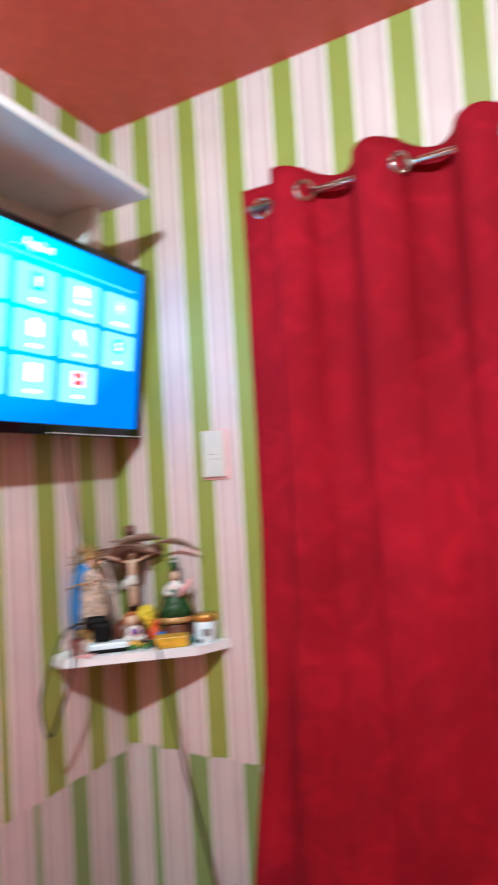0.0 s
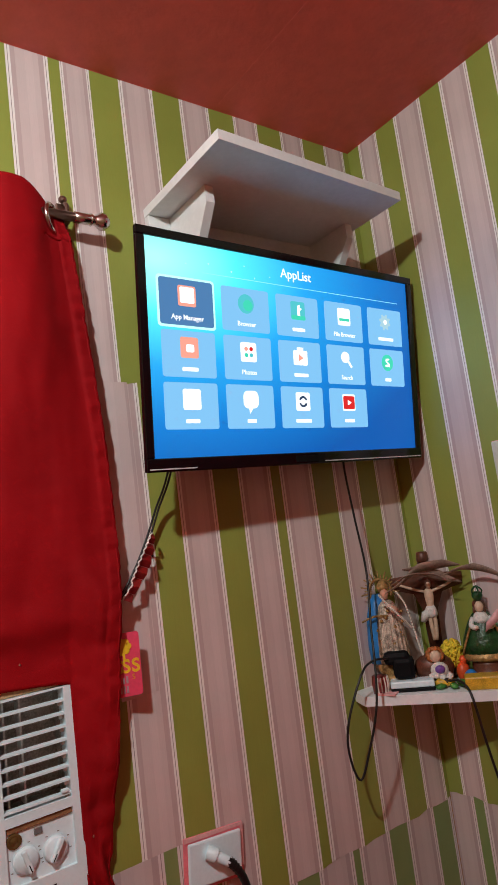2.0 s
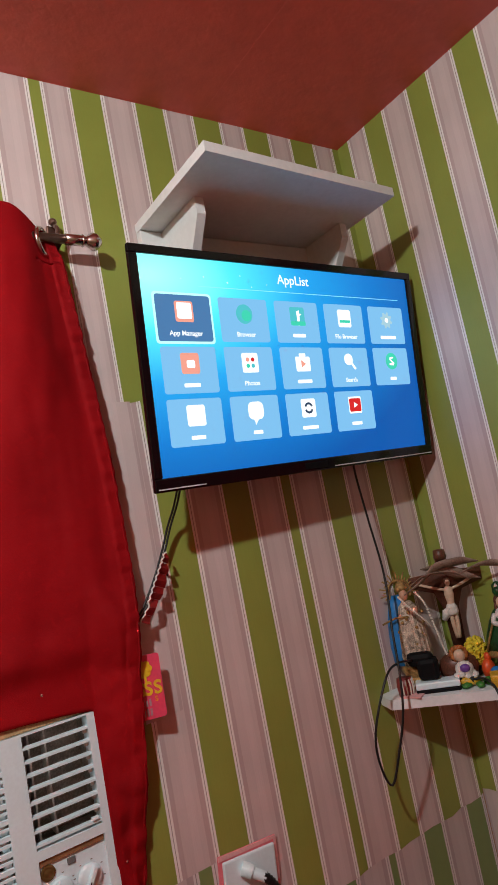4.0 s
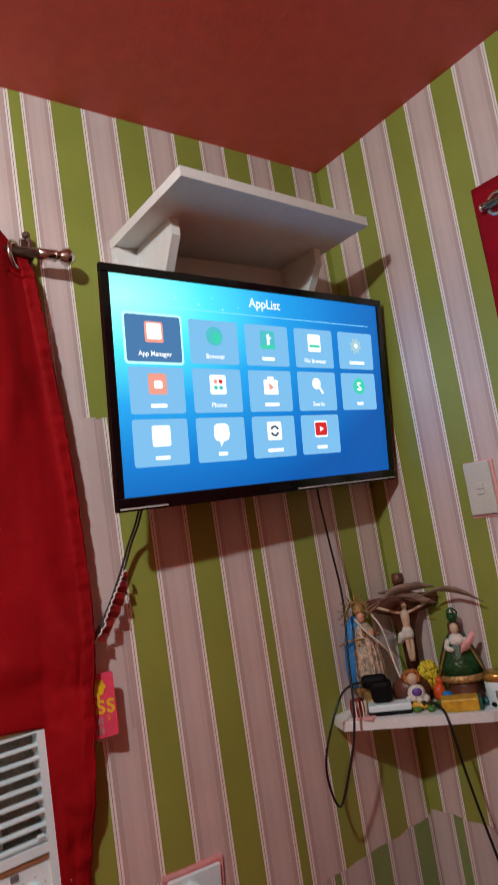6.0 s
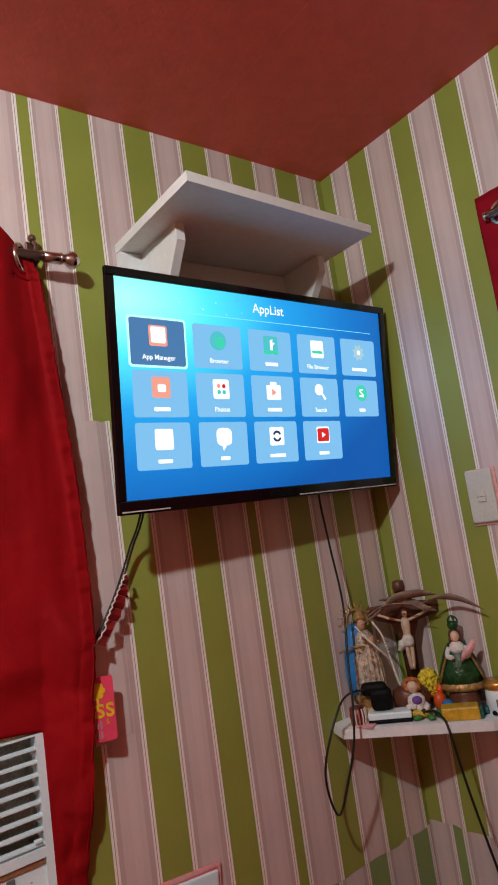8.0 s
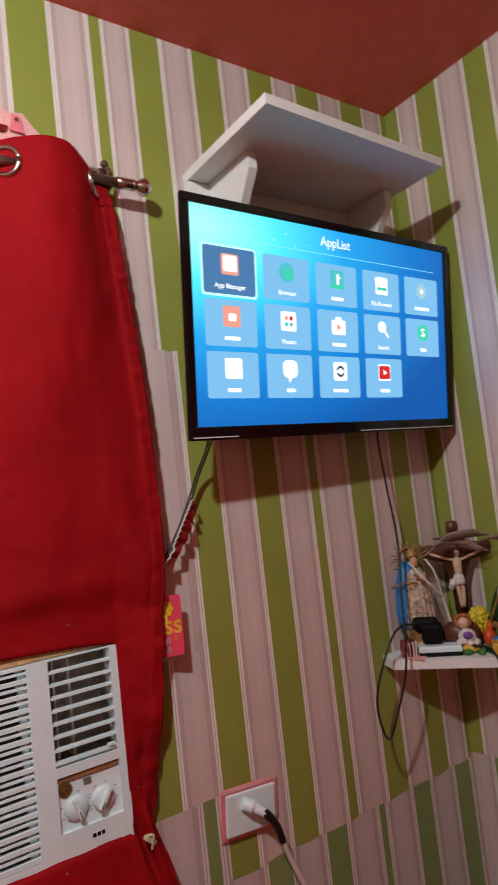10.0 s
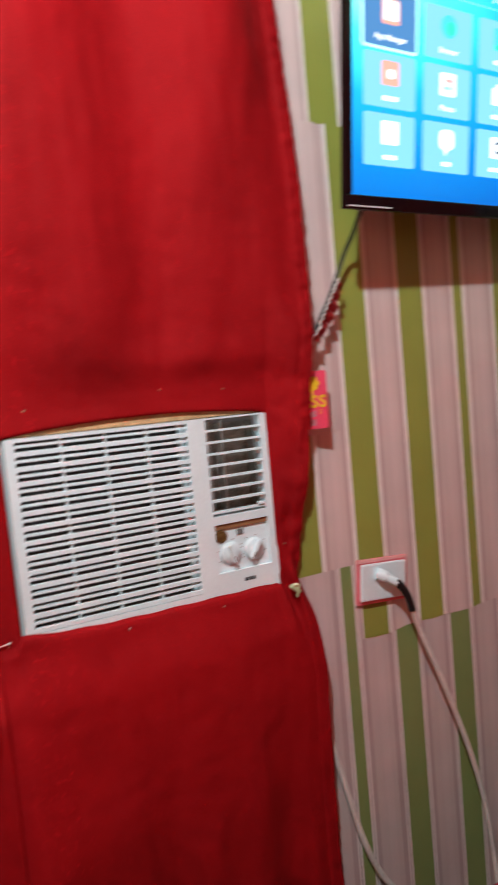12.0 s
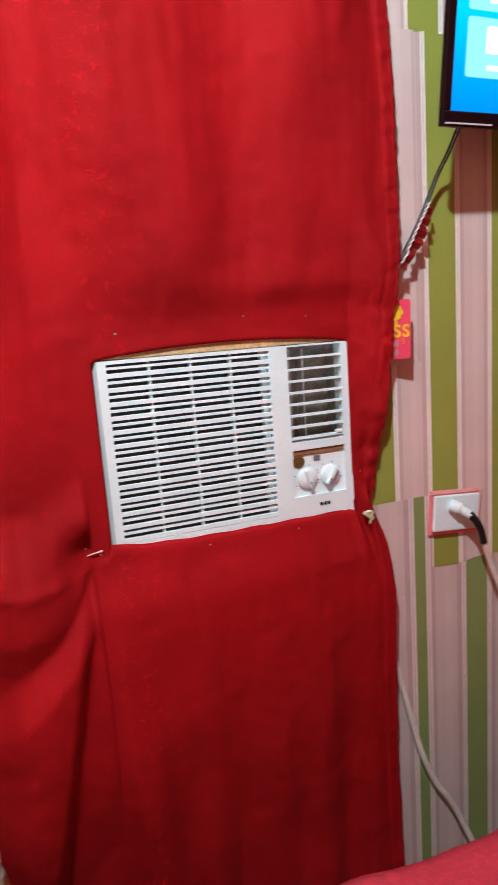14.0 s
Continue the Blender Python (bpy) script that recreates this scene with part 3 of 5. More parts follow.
nt.links.new(glow_map.outputs[0], far_off.inputs[0])
nt.links.new(far_off.outputs["Value"], ramp.inputs["Fac"])
SCREEN_GLOW = ((0.02, (0.34, 0.90, 0.82)), (0.24, (0.07, 0.68, 0.80)), (0.47, (0.014, 0.30, 0.68)), (0.72, (0.004, 0.16, 0.50)), (1.0, (0.0015, 0.075, 0.32)))
r = ramp.color_ramp
r.interpolation = "LINEAR"
for _ in range(3):
    r.elements.new(0.5)
for e, (at, c) in zip(r.elements, SCREEN_GLOW):
    e.position = at
for e, (at, c) in zip(r.elements, SCREEN_GLOW):
    e.color = rgba(c)
nt.links.new(ramp.outputs["Color"], p.inputs["Emission Color"])
p.inputs["Base Color"].default_value, p.inputs["Roughness"].default_value = (0.01, 0.01, 0.012, 1), 0.2
p.inputs["Emission Strength"].default_value = 1.45
p.inputs["Specular IOR Level"].default_value = 0.15
M["screen"] = m
bm = bmesh.new()
uv = bm.loops.layers.uv.new("UVMap")
f = bm.faces.new([bm.verts.new((x, 0.004, z)) for x, z in ((SX0, SZ0), (SX1, SZ0), (SX1, SZ1), (SX0, SZ1))])
for lp, c in zip(f.loops, ((0, 0), (1, 0), (1, 1), (0, 1))):
    lp[uv].uv = c
screen = part("screen", bm, "screen", tv, "glowing blue screen with rows of app tiles")

for key, c, s in (("tile", (0.145, 0.365, 0.59), 1.6), ("tile_pick", (0.065, 0.19, 0.40), 1.15), ("ui_white", (0.90, 0.95, 0.97), 1.25), ("ui_ring", (0.52, 0.98, 0.92), 1.25), ("ui_red", (0.75, 0.02, 0.02), 1.0),
                  ("ui_orange", (0.9, 0.36, 0.27), 1.1), ("ui_green", (0.05, 0.66, 0.45), 1.1), ("ui_teal", (0.08, 0.55, 0.60), 1.1), ("ui_grey", (0.42, 0.68, 0.80), 1.0), ("ui_dark", (0.03, 0.06, 0.12), 1.0), ("ui_line", (0.2, 0.6, 0.8), 1.6)):
    M[key] = glow(key, c, s)


def on_screen(u, v):
    return SX0 + (SX1 - SX0) * u, SZ1 - (SZ1 - SZ0) * v


def sign(text, size, at, parent, material, depth):
    cu = bpy.data.curves.new("lettering", "FONT")
    cu.body, cu.size, cu.align_x, cu.align_y = text, size, "CENTER", "CENTER"
    cu.extrude, cu.offset = 0.0002, 0.0002 if size < 0.03 else 0.0009
    tmp = bpy.data.objects.new("lettering", cu)
    me = bpy.data.meshes.new_from_object(tmp)
    bpy.data.objects.remove(tmp)
    me.materials.append(M[material])
    ob = new("lettering", me)
    ob.parent = parent
    ob.matrix_basis = pose(at[0], depth, at[1], 90, 0, 0)
    return ob


def disc(bm, cx, cz, r, y0, y1, n=20, index=0):
    return prism(bm, [(cx + r * math.cos(2 * math.pi * i / n), cz + r * math.sin(2 * math.pi * i / n)) for i in range(n)], "y", y0, y1, index)


def icon(kind, cx, cz, parent):
    s, y0, y1 = 0.019, 0.0012, 0.002
    def flat(name, pts, key, a=y0, b=y1):
        return part(name, prism(bmesh.new(), pts, "y", a, b), key, parent)
    card = rounded(cx - s, cx + s, cz - s, cz + s, 0.004, 3)
    if kind in ("manager", "social"):
        ic = flat("icon", card, "ui_orange")
        part("glyph", prism(bmesh.new(), rounded(cx - s * (0.8 if kind == "manager" else 0.4), cx + s * (0.8 if kind == "manager" else 0.5), cz - s * (0.7 if kind == "manager" else 0.45), cz + s * (0.85 if kind == "manager" else 0.3), 0.003, 2), "y", 0.0006, 0.0011), "ui_white", parent)
    elif kind == "globe":
        part("icon", disc(bmesh.new(), cx, cz, s, y0, y1), "ui_teal", parent)
        part("glyph", disc(bmesh.new(), cx + 0.004, cz - 0.003, s * 0.6, 0.0006, 0.0011, 9), "ui_green", parent)
    elif kind == "book":
        flat("icon", card, "ui_teal")
        flat("glyph", [(cx - 0.002, cz - s), (cx + 0.005, cz - s), (cx + 0.005, cz), (cx + 0.011, cz + 0.005), (cx + 0.005, cz + 0.006), (cx + 0.005, cz + 0.013), (cx - 0.002, cz + 0.010)], "ui_white", 0.0006, 0.0011)
        flat("glyph", rounded(cx - s, cx + s, cz - s, cz - s * 0.55, 0.002, 2), "ui_green", 0.0002, 0.0005)
    elif kind in ("file", "chat"):
        flat("icon", card if kind == "file" else rounded(cx - s * 0.95, cx + s * 0.95, cz - s * 0.8, cz + s, 0.011, 4), "ui_white")
        if kind == "file":
            flat("glyph", rounded(cx - s * 0.8, cx + s * 0.8, cz - s * 0.5, cz - s * 0.2, 0.001, 2), "ui_green", 0.0006, 0.0011)
        else:
            flat("glyph", [(cx - 0.007, cz - s * 0.7), (cx + 0.005, cz - s * 0.7), (cx - 0.004, cz - s * 1.35)], "ui_white", 0.0006, 0.0011)
    elif kind == "gear":
        pts = [(cx + s * k * math.cos(math.pi * i / 16), cz + s * k * math.sin(math.pi * i / 16)) for i in range(32) for k in [1.0 if (i // 2) % 2 else 0.74]]
        flat("icon", pts, "ui_grey")
        part("glyph", disc(bmesh.new(), cx, cz, s * 0.3, 0.0006, 0.0011, 14), "ui_white", parent)
    elif kind == "photos":
        flat("icon", card, "ui_white")
        for ax, az, key in ((-0.006, 0.006, "ui_orange"), (0.006, 0.006, "ui_red"), (-0.006, -0.006, "ui_green"), (0.006, -0.006, "ui_teal")):
            part("glyph", disc(bmesh.new(), cx + ax, cz + az, 0.0042, 0.0006, 0.0011, 10), key, parent)
    elif kind == "bag":
        flat("icon", rounded(cx - s, cx + s, cz - s, cz + s * 0.6, 0.003, 2), "ui_white")
        flat("glyph", rounded(cx - s * 0.45, cx + s * 0.45, cz + s * 0.6, cz + s * 0.95, 0.002, 2), "ui_white")
        flat("glyph", [(cx - 0.005, cz - 0.011), (cx + 0.007, cz - 0.004), (cx - 0.005, cz + 0.004)], "ui_orange", 0.0006, 0.0011)
    elif kind == "lens":
        part("icon", disc(bmesh.new(), cx - 0.003, cz + 0.005, 0.0125, y0, y1), "ui_white", parent)
        flat("glyph", [(cx + 0.003, cz - 0.004), (cx + 0.007, cz - 0.001), (cx + 0.018, cz - 0.015), (cx + 0.013, cz - 0.018)], "ui_white")
    elif kind == "talk":
        part("icon", disc(bmesh.new(), cx, cz, s, y0, y1), "ui_green", parent)
        flat("glyph", [(cx - 0.008, cz - 0.009), (cx + 0.005, cz - 0.010), (cx + 0.008, cz - 0.004), (cx - 0.003, cz + 0.004), (cx + 0.007, cz + 0.007), (cx + 0.004, cz + 0.010), (cx - 0.006, cz + 0.009), (cx - 0.007, cz + 0.003), (cx + 0.002, cz - 0.004), (cx - 0.008, cz - 0.005)], "ui_white", 0.0006, 0.0011)
    elif kind == "blank":
        flat("icon", card, "ui_white")
    elif kind == "sync":
        flat("icon", card, "ui_white")
        for a0 in (20, 200):
            pts = [(cx + 0.0115 * math.cos(radians(a0 + 14 * i)), cz + 0.0115 * math.sin(radians(a0 + 14 * i))) for i in range(11)]
            pts += [(cx + 0.007 * math.cos(radians(a0 + 14 * i)), cz + 0.007 * math.sin(radians(a0 + 14 * i))) for i in range(10, -1, -1)]
            flat("glyph", pts, "ui_dark", 0.0006, 0.0011)
    elif kind == "play":
        flat("icon", rounded(cx - s, cx + s, cz - s * 0.95, cz + s * 0.95, 0.003, 2), "ui_white", 0.0016, 0.002)
        flat("glyph", rounded(cx - s * 0.9, cx + s * 0.9, cz - s * 0.75, cz + s * 0.75, 0.004, 3), "ui_red", 0.0012, 0.0015)
        flat("glyph", [(cx - 0.004, cz - 0.006), (cx + 0.007, cz), (cx - 0.004, cz + 0.006)], "ui_white", 0.0006, 0.0011)


APPS = [["manager", "globe", "book", "file", "gear"], ["social", "photos", "bag", "lens", "talk"], ["blank", "chat", "sync", "play"]]
BAR_WIDTHS = [[0, 0, 0.034, 0, 0.050], [0.034, 0, 0.038, 0, 0.020], [0.030, 0.022, 0.042, 0.030]]
WORDS = [["App Manager", "Browser", None, "File Browser", None], [None, "Photos", None, "Search", None], [None, None, None, None]]
for j, row in enumerate(APPS):
    for i, kind in enumerate(row):
        (x0, z1), (x1, z0) = on_screen(0.035 + 0.191 * i, 0.178 + 0.2395 * j), on_screen(0.035 + 0.191 * i + 0.163, 0.178 + 0.2395 * j + 0.215)
        if i == 0 and j == 0:
            part("selection_ring", prism(bmesh.new(), rounded(x0 - 0.0045, x1 + 0.0045, z0 - 0.0045, z1 + 0.0045, 0.007), "y", 0.0032, 0.0036), "ui_ring", screen)
        tile = part("app_tile", prism(bmesh.new(), rounded(x0, x1, z0, z1, 0.005), "y", 0.0024, 0.003), "tile_pick" if i == j == 0 else "tile", screen)
        cx = (x0 + x1) / 2
        icon(kind, cx, z0 + (z1 - z0) * 0.64, screen)
        word = WORDS[j][i]
        if word:
            sign(word, 0.0128, (cx, z0 + (z1 - z0) * 0.17), screen, "ui_white", 0.0018)
        else:
            w = BAR_WIDTHS[j][i]
            part("label_bar", prism(bmesh.new(), rounded(cx - w / 2, cx + w / 2, z0 + (z1 - z0) * 0.13, z0 + (z1 - z0) * 0.215, 0.0018, 2), "y", 0.0012, 0.002), "ui_white", screen)
sign("AppList", 0.027, on_screen(0.50, 0.068), screen, "ui_white", 0.0025)
(xa, za), (xb, zb) = on_screen(0.17, 0.132), on_screen(0.95, 0.126)
part("title_rule", boxed(xa, xb, 0.0025, 0.003, za - 0.0006, za + 0.0006), "ui_line", screen)

for u, v, big in ((0.19, 0.085, 1.0), (0.265, 0.105, 1.3), (0.31, 0.065, 0.8), (0.345, 0.118, 1.0), (0.12, 0.10, 0.7), (0.40, 0.10, 0.7)):
    cx, cz = on_screen(u, v)
    part("sparkle", disc(bmesh.new(), cx, cz, 0.0014 * big, 0.0025, 0.003, 8), "ui_ring", screen)

# ---- white shelf over the television ----
ws = thing("wall_shelf", "white wooden wall shelf on two angled brackets above the television", "shelf", (-0.403, 0, 2.13))
part("board", prism(bmesh.new(), [(-0.242, -0.004), (-0.242, -0.298), (0.243, -0.272), (0.243, -0.004)], "z", 0.008, 0.027), "white_board", ws)
part("back_cleat", boxed(-0.242, 0.238, -0.022, -0.004, -0.10, 0.007, 0.0015), "white_board", ws)
for bx, reach in ((-0.183, -0.166), (0.2035, -0.146)):
    part("bracket", prism(bmesh.new(), [(-0.022, 0.007), (reach, 0.007), (reach, -0.027), (reach + 0.09, -0.15), (-0.022, -0.15)], "x", bx - 0.0095, bx + 0.0095), "white_board", ws)

# ---- window curtain and its rod ----
EDGE = [(2.14, -0.838), (2.066, -0.822), (1.866, -0.806), (1.66, -0.792), (1.46, -0.788), (1.36, -0.800), (1.24, -0.811), (1.0, -0.839), (0.949, -0.848),
        (0.90, -0.833), (0.774, -0.815), (0.594, -0.812), (0.4, -0.808), (0.19, -0.80), (0.03, -0.80)]
HX0, HX1, HZ0, HZ1 = -1.337, -0.886, 0.946, 1.262


SWAG_LIP = [(0.0, 0.002), (-0.03, 0.016), (-0.06, 0.030), (-0.106, 0.034), (-0.165, 0.012), (-0.30, -0.05), (-0.6, -0.12)]
SWAG_LOW = [(0.0, 0.03), (-0.026, 0.075), (-0.06, 0.112), (-0.10, 0.146), (-0.167, 0.186), (-0.35, 0.24), (-0.6, 0.25)]


def curtain_y(x, z):
    """How far the window curtain hangs before the wall (minus y)."""
    top, free = ease(1.45, 2.1, z), ease(1.29, 1.46, z)
    y = -0.012 - 0.009 * ease(1.31, 1.42, z) - 0.024 * ease(1.35, 1.85, z)
    y -= 0.030 * math.cos(math.pi * (x + 0.933) / 0.156) * (0.28 + 0.72 * top) * free
    y -= (0.010 * math.sin(x * 17 + 1.0 + z * 1.4) + 0.006 * math.sin(x * 39 - z * 2.2)) * free * (1 - top)
    roll = math.exp(-((z - 1.365) / 0.030) ** 2) * math.exp(-((x + 1.00) / 0.17) ** 2)
    y -= 0.010 * roll
    if x > -0.886:
        y -= 0.024 * ease(-0.886, -0.83, x) * ease(1.02, 1.15, z) * (1 - ease(1.40, 1.5, z))
        crumple = ease(-0.886, -0.868, x) * (1 - ease(1.30, 1.48, z)) * ease(0.84, 0.96, z)
        y -= (0.004 * noise.noise(Vector((x * 40, z * 28, 1.3))) + 0.0075 * abs(noise.noise(Vector((x * 26 + z * 17, z * 13 - x * 15, 3.7))))) * crumple
    if z < 0.946:
        d = 0.946 - z
        y -= 0.005 + 0.020 * ease(0, 0.10, d) - 0.022 * min(1, max(0, (d - 0.05) / 0.70)) + 0.011 * math.sin(x * 24 + 0.6) * ease(0.02, 0.5, d) + 0.006 * math.sin(x * 57 + d) * ease(0.05, 0.6, d)
    # swag drawn up to the safety pin, and the two creases falling from it
    r, dx, d = math.hypot(x + 1.375, z - 0.965), x + 1.375, 0.965 - z
    if dx < 0.004 and z < 1.10:
        lip, low = 0.965 - lerp_at(dx, SWAG_LIP), 0.965 - lerp_at(dx, SWAG_LOW)
        k = ease(0.0, 0.07, r) * ease(-0.50, -0.26, dx)
        if z > lip:
            y -= 0.056 * k * (1 - ease(lip, lip + 0.13, z))
        elif z > low:
            y -= 0.056 * k * (1 - min(1, (lip - z) / max(0.01, lip - low)) ** 0.8)
        else:
            y -= 0.034 * k * ease(0, 0.07, low - z) * (1 - ease(0.15, 0.5, low - z))
    if d > 0:
        c1, c2 = -1.374 - 0.215 * d, -1.362 + 0.03 * d
        amp = ease(0.0, 0.10, d)
        y -= 0.036 * amp * (1 - ease(c1 - 0.010, c1 + 0.018, x)) * ease(c1 - 0.20, c1 - 0.02, x)
        y -= 0.040 * ease(0.04, 0.40, d) * (1 - ease(c2, c2 + 0.055 + 0.05 * d, x)) * ease(c1 + 0.012, c2 + 0.01, x)
    if x < -1.345:
        y -= 0.035 * ease(-1.345, -1.55, x) * (0.5 + 0.5 * math.sin(x * 21 + z * 0.8))
    k = math.hypot((x + 0.858) / 0.03, (z - 0.94) / 0.055)
    y -= 0.011 * math.exp(-k * k) * math.cos((x + 0.858) * 210 + (z - 0.94) * 40)
    y -= 0.005 * noise.noise(Vector((x * 9, z * 7, 0.3))) * ease(0, 0.03, max(abs(x + 1.113) - 0.227, abs(z - 1.104) - 0.158))
    w = ease(-0.90, -0.81, x) * ease(1.38, 1.5, z)
    y = y * (1 - w) - 0.036 * w
    # stitched side hem, puckered along its length
    hem = ease(-0.026, -0.019, x - lerp_at(z, EDGE))
    pucker = 0.25 + 0.75 * ease(0.85, 1.0, z)
    y -= hem * (0.0035 + pucker * (0.0035 * noise.noise(Vector((x * 30, z * 48, 2.2))) + 0.0012 * math.sin(z * 260 + 3 * math.sin(z * 21))))
    fade = ease(0.0, 0.05, max(abs(x + 1.113) - 0.227, abs(z - 1.104) - 0.158))
    y -= 0.0022 * noise.noise(Vector((x * 45, z * 9, 4.0))) * fade + 0.0016 * noise.noise(Vector((x * 30 + z * 22, z * 34 - x * 9, 7.0))) * fade
    return min(y, -0.006)


def span(a, b, n):
    return [a + (b - a) * i / n for i in range(n)]


def curtain_sheet():
    zs = span(0.03, HZ0, 130) + span(HZ0, HZ1, 40) + span(HZ1, 2.126, 150) + [2.126]
    cs = [("l", t) for t in span(0, 1, 130)] + [("m", t) for t in span(0, 1, 80)] + [("r", t) for t in span(0, 1, 40)] + [("r", 1.0)]
    bm = bmesh.new()
    grid = []
    for j, z in enumerate(zs):
        row = []
        for zone, t in cs:
            e = lerp_at(z, EDGE)
            x = -1.95 + (HX0 + 1.95) * t if zone == "l" else HX0 + (HX1 - HX0) * t if zone == "m" else HX1 + (e - HX1) * t
            zz = z
            if zone == "m":
                zz += 0.016 * math.sin(math.pi * t) ** 0.7 * math.exp(-((z - HZ1) / 0.05) ** 2) * (z >= HZ1 - 1e-6)
                zz += 0.014 * (1 - t) ** 6 * math.exp(-((z - HZ0) / 0.05) ** 2) * (z <= HZ0 + 1e-6) + (0.005 + 0.0008 * math.sin(t * 37)) * math.exp(-((z - HZ0) / 0.02) ** 2) * (z <= HZ0 + 1e-6)
            if z > 2.05:
                zz += 0.009 * math.cos(math.pi * (x + 0.933) / 0.156) * ease(2.05, 2.126, z) - 0.030 * ease(-0.92, -0.835, x) * ease(2.0, 2.126, z)
            row.append(bm.verts.new((x, curtain_y(x, z), zz)))
        grid.append(row)
    for j in range(len(zs) - 1):
        for i in range(len(cs) - 1):
            if 130 <= j < 170 and 130 <= i < 210:
                continue
            bm.faces.new((grid[j][i], grid[j][i + 1], grid[j + 1][i + 1], grid[j + 1][i]))
    return bm


def thicken(ob, t, offset=1.0):
    md = ob.modifiers.new("thickness", "SOLIDIFY")
    md.thickness, md.offset = t, offset
    return ob


curtain = thing("window_curtain", "long red curtain pinned round the air conditioner", "curtain", (0, 0, 0))
thicken(part("cloth", curtain_sheet(), "curtain", curtain, smooth=True), 0.0015)
bm = bmesh.new()
tube(bm, [(lerp_at(z, EDGE) - 0.004, curtain_y(lerp_at(z, EDGE) - 0.004, z) - 0.001, z) for z in span(0.03, 2.094, 60)], 0.0018, 6, 1)
part("side_hem", bm, "curtain", curtain, smooth=True)


def ring_at(name, parent, centre, axis, r=0.024, t=0.005):
    """A metal eyelet whose hole lies along the axis."""
    turn = Vector(axis).to_track_quat("Z", "Y").to_matrix().to_4x4()
    bm = bmesh.new()
    pts = [Matrix.Translation(centre) @ turn @ Vector((r * math.cos(a), r * math.sin(a), 0)) for a in [2 * math.pi * i / 24 for i in range(25)]]
    tube(bm, pts, t, 8, 1, smooth_it=False)
    return part(name, bm, "chrome", parent, "shiny metal eyelet", True)


for k, ex in enumerate((-0.855, -1.011, -1.167, -1.323, -1.479, -1.635, -1.791)):
    ring_at("eyelet", curtain, (ex, curtain_y(ex, 2.09) - 0.002, 2.081 if k == 0 else 2.088), (0.75 if k % 2 == 0 else -0.5, -0.65, 0))

rod = thing("curtain_rod", "dark bronze curtain rod with a round metal finial", "curtain rod", (0, 0, 2.088))
part("pole", tube(bmesh.new(), [(-1.97, -0.048, 0), (-0.79, -0.048, 0)], 0.0085, 14, 1, smooth_it=False), "bronze", rod, smooth=True)
side = pose(0, 0, 0, 0, 90, 0)
part("sleeve", lathe(bmesh.new(), [(0.0085, 0), (0.0105, 0.001), (0.0105, 0.03), (0.0092, 0.032)], (-0.815, -0.048, 0), 18, turn=side), "chrome", rod, smooth=True)
part("finial", lathe(bmesh.new(), [(0.0085, 0), (0.012, 0.003), (0.0085, 0.008), (0.010, 0.012), (0.0165, 0.022), (0.0165, 0.029), (0.009, 0.038), (0.002, 0.040)], (-0.785, -0.048, 0), 18, turn=side), "chrome", rod, "round polished finial", True)
bm = boxed(-0.830, -0.816, -0.056, -0.003, -0.004, 0.004, 0.0015)
box(bm, -0.832, -0.814, -0.010, -0.003, -0.03, 0.045, 0.002)
tube(bm, [(-0.823, -0.034, 0.006), (-0.823, -0.04, 0.024), (-0.823, -0.03, 0.034)], 0.004, 8)
ball(bm, (-0.823, -0.022, 0.046), 0.008)
part("bracket", bm, "bronze", rod)

# pins and clip on the curtain
for px, pz in ((-1.295, 1.303), (-1.078, 1.318), (-0.964, 1.311), (-1.003, 0.934), (-1.172, 0.936), (-1.356, 0.952), (-0.87, 1.02), (-0.80, 1.385), (-1.38, 0.968)):
    bm = bmesh.new()
    ball(bm, (0, -0.001, 0), (0.0026, 0.0014, 0.0026), sub=1)
    pin = tagged(part("push_pin", bm, "steel"), "small metal pin holding the red curtain", "pin", "curtain pins")
    pin.location = (px, curtain_y(px, pz) - 0.0005, pz)
bm = boxed(-0.010, 0.012, -0.012, -0.002, -0.004, 0.004, 0.0015)
tube(bm, [(-0.008, -0.008, 0.004), (0, -0.013, 0.008), (0.012, -0.008, -0.010)], 0.0025, 6)
clip = tagged(part("clothes_clip", bm, "clip"), "pale green plastic clip gathering the curtain", "clip")
clip.matrix_basis = pose(-0.868, -0.028, 0.940, 0, 40, 0)

bm = tube(bmesh.new(), [(0.012, -0.004, 0.002), (-0.004, -0.005, 0.0), (-0.010, -0.004, -0.002), (-0.007, -0.004, -0.004)], 0.0010, 6, 4)
tube(bm, [(-0.010, -0.004, -0.004), (-0.020, -0.003, -0.020), (-0.024, -0.003, -0.026)], 0.0007, 5, 4)
ball(bm, (0.013, -0.004, 0.002), (0.003, 0.002, 0.0022), sub=1)
safety = tagged(part("safety_pin", bm, "pearl"), "pale safety pin gathering the red curtain below the air conditioner", "pin")
safety.location = (-1.368, curtain_y(-1.368, 0.955) - 0.001, 0.957)
bm = ball(bmesh.new(), (0, -0.002, 0), (0.0028, 0.0022, 0.0028), 0, 1)
tagged(part("wall_nail", bm, "dark"), "small dark nail head in the striped wall", "nail").location = (-0.708, -0.003, 1.452)

# torn pink paper behind the rod
bm = prism(bmesh.new(), [(-1.10, 2.08), (-0.925, 2.08), (-0.93, 2.165), (-0.95, 2.185), (-0.965, 2.205), (-0.985, 2.20), (-1.02, 2.212), (-1.10, 2.205)], "y", -0.012, -0.004)
tagged(part("paper_banner", bm, "pink_pale"), "torn pink paper on the wall behind the curtain rod", "paper")
part("fold", prism(bmesh.new(), [(-0.99, 2.165), (-0.965, 2.163), (-0.97, 2.192), (-0.985, 2.196)], "y", -0.018, -0.0125), "pink", bpy.data.objects["paper_banner"])

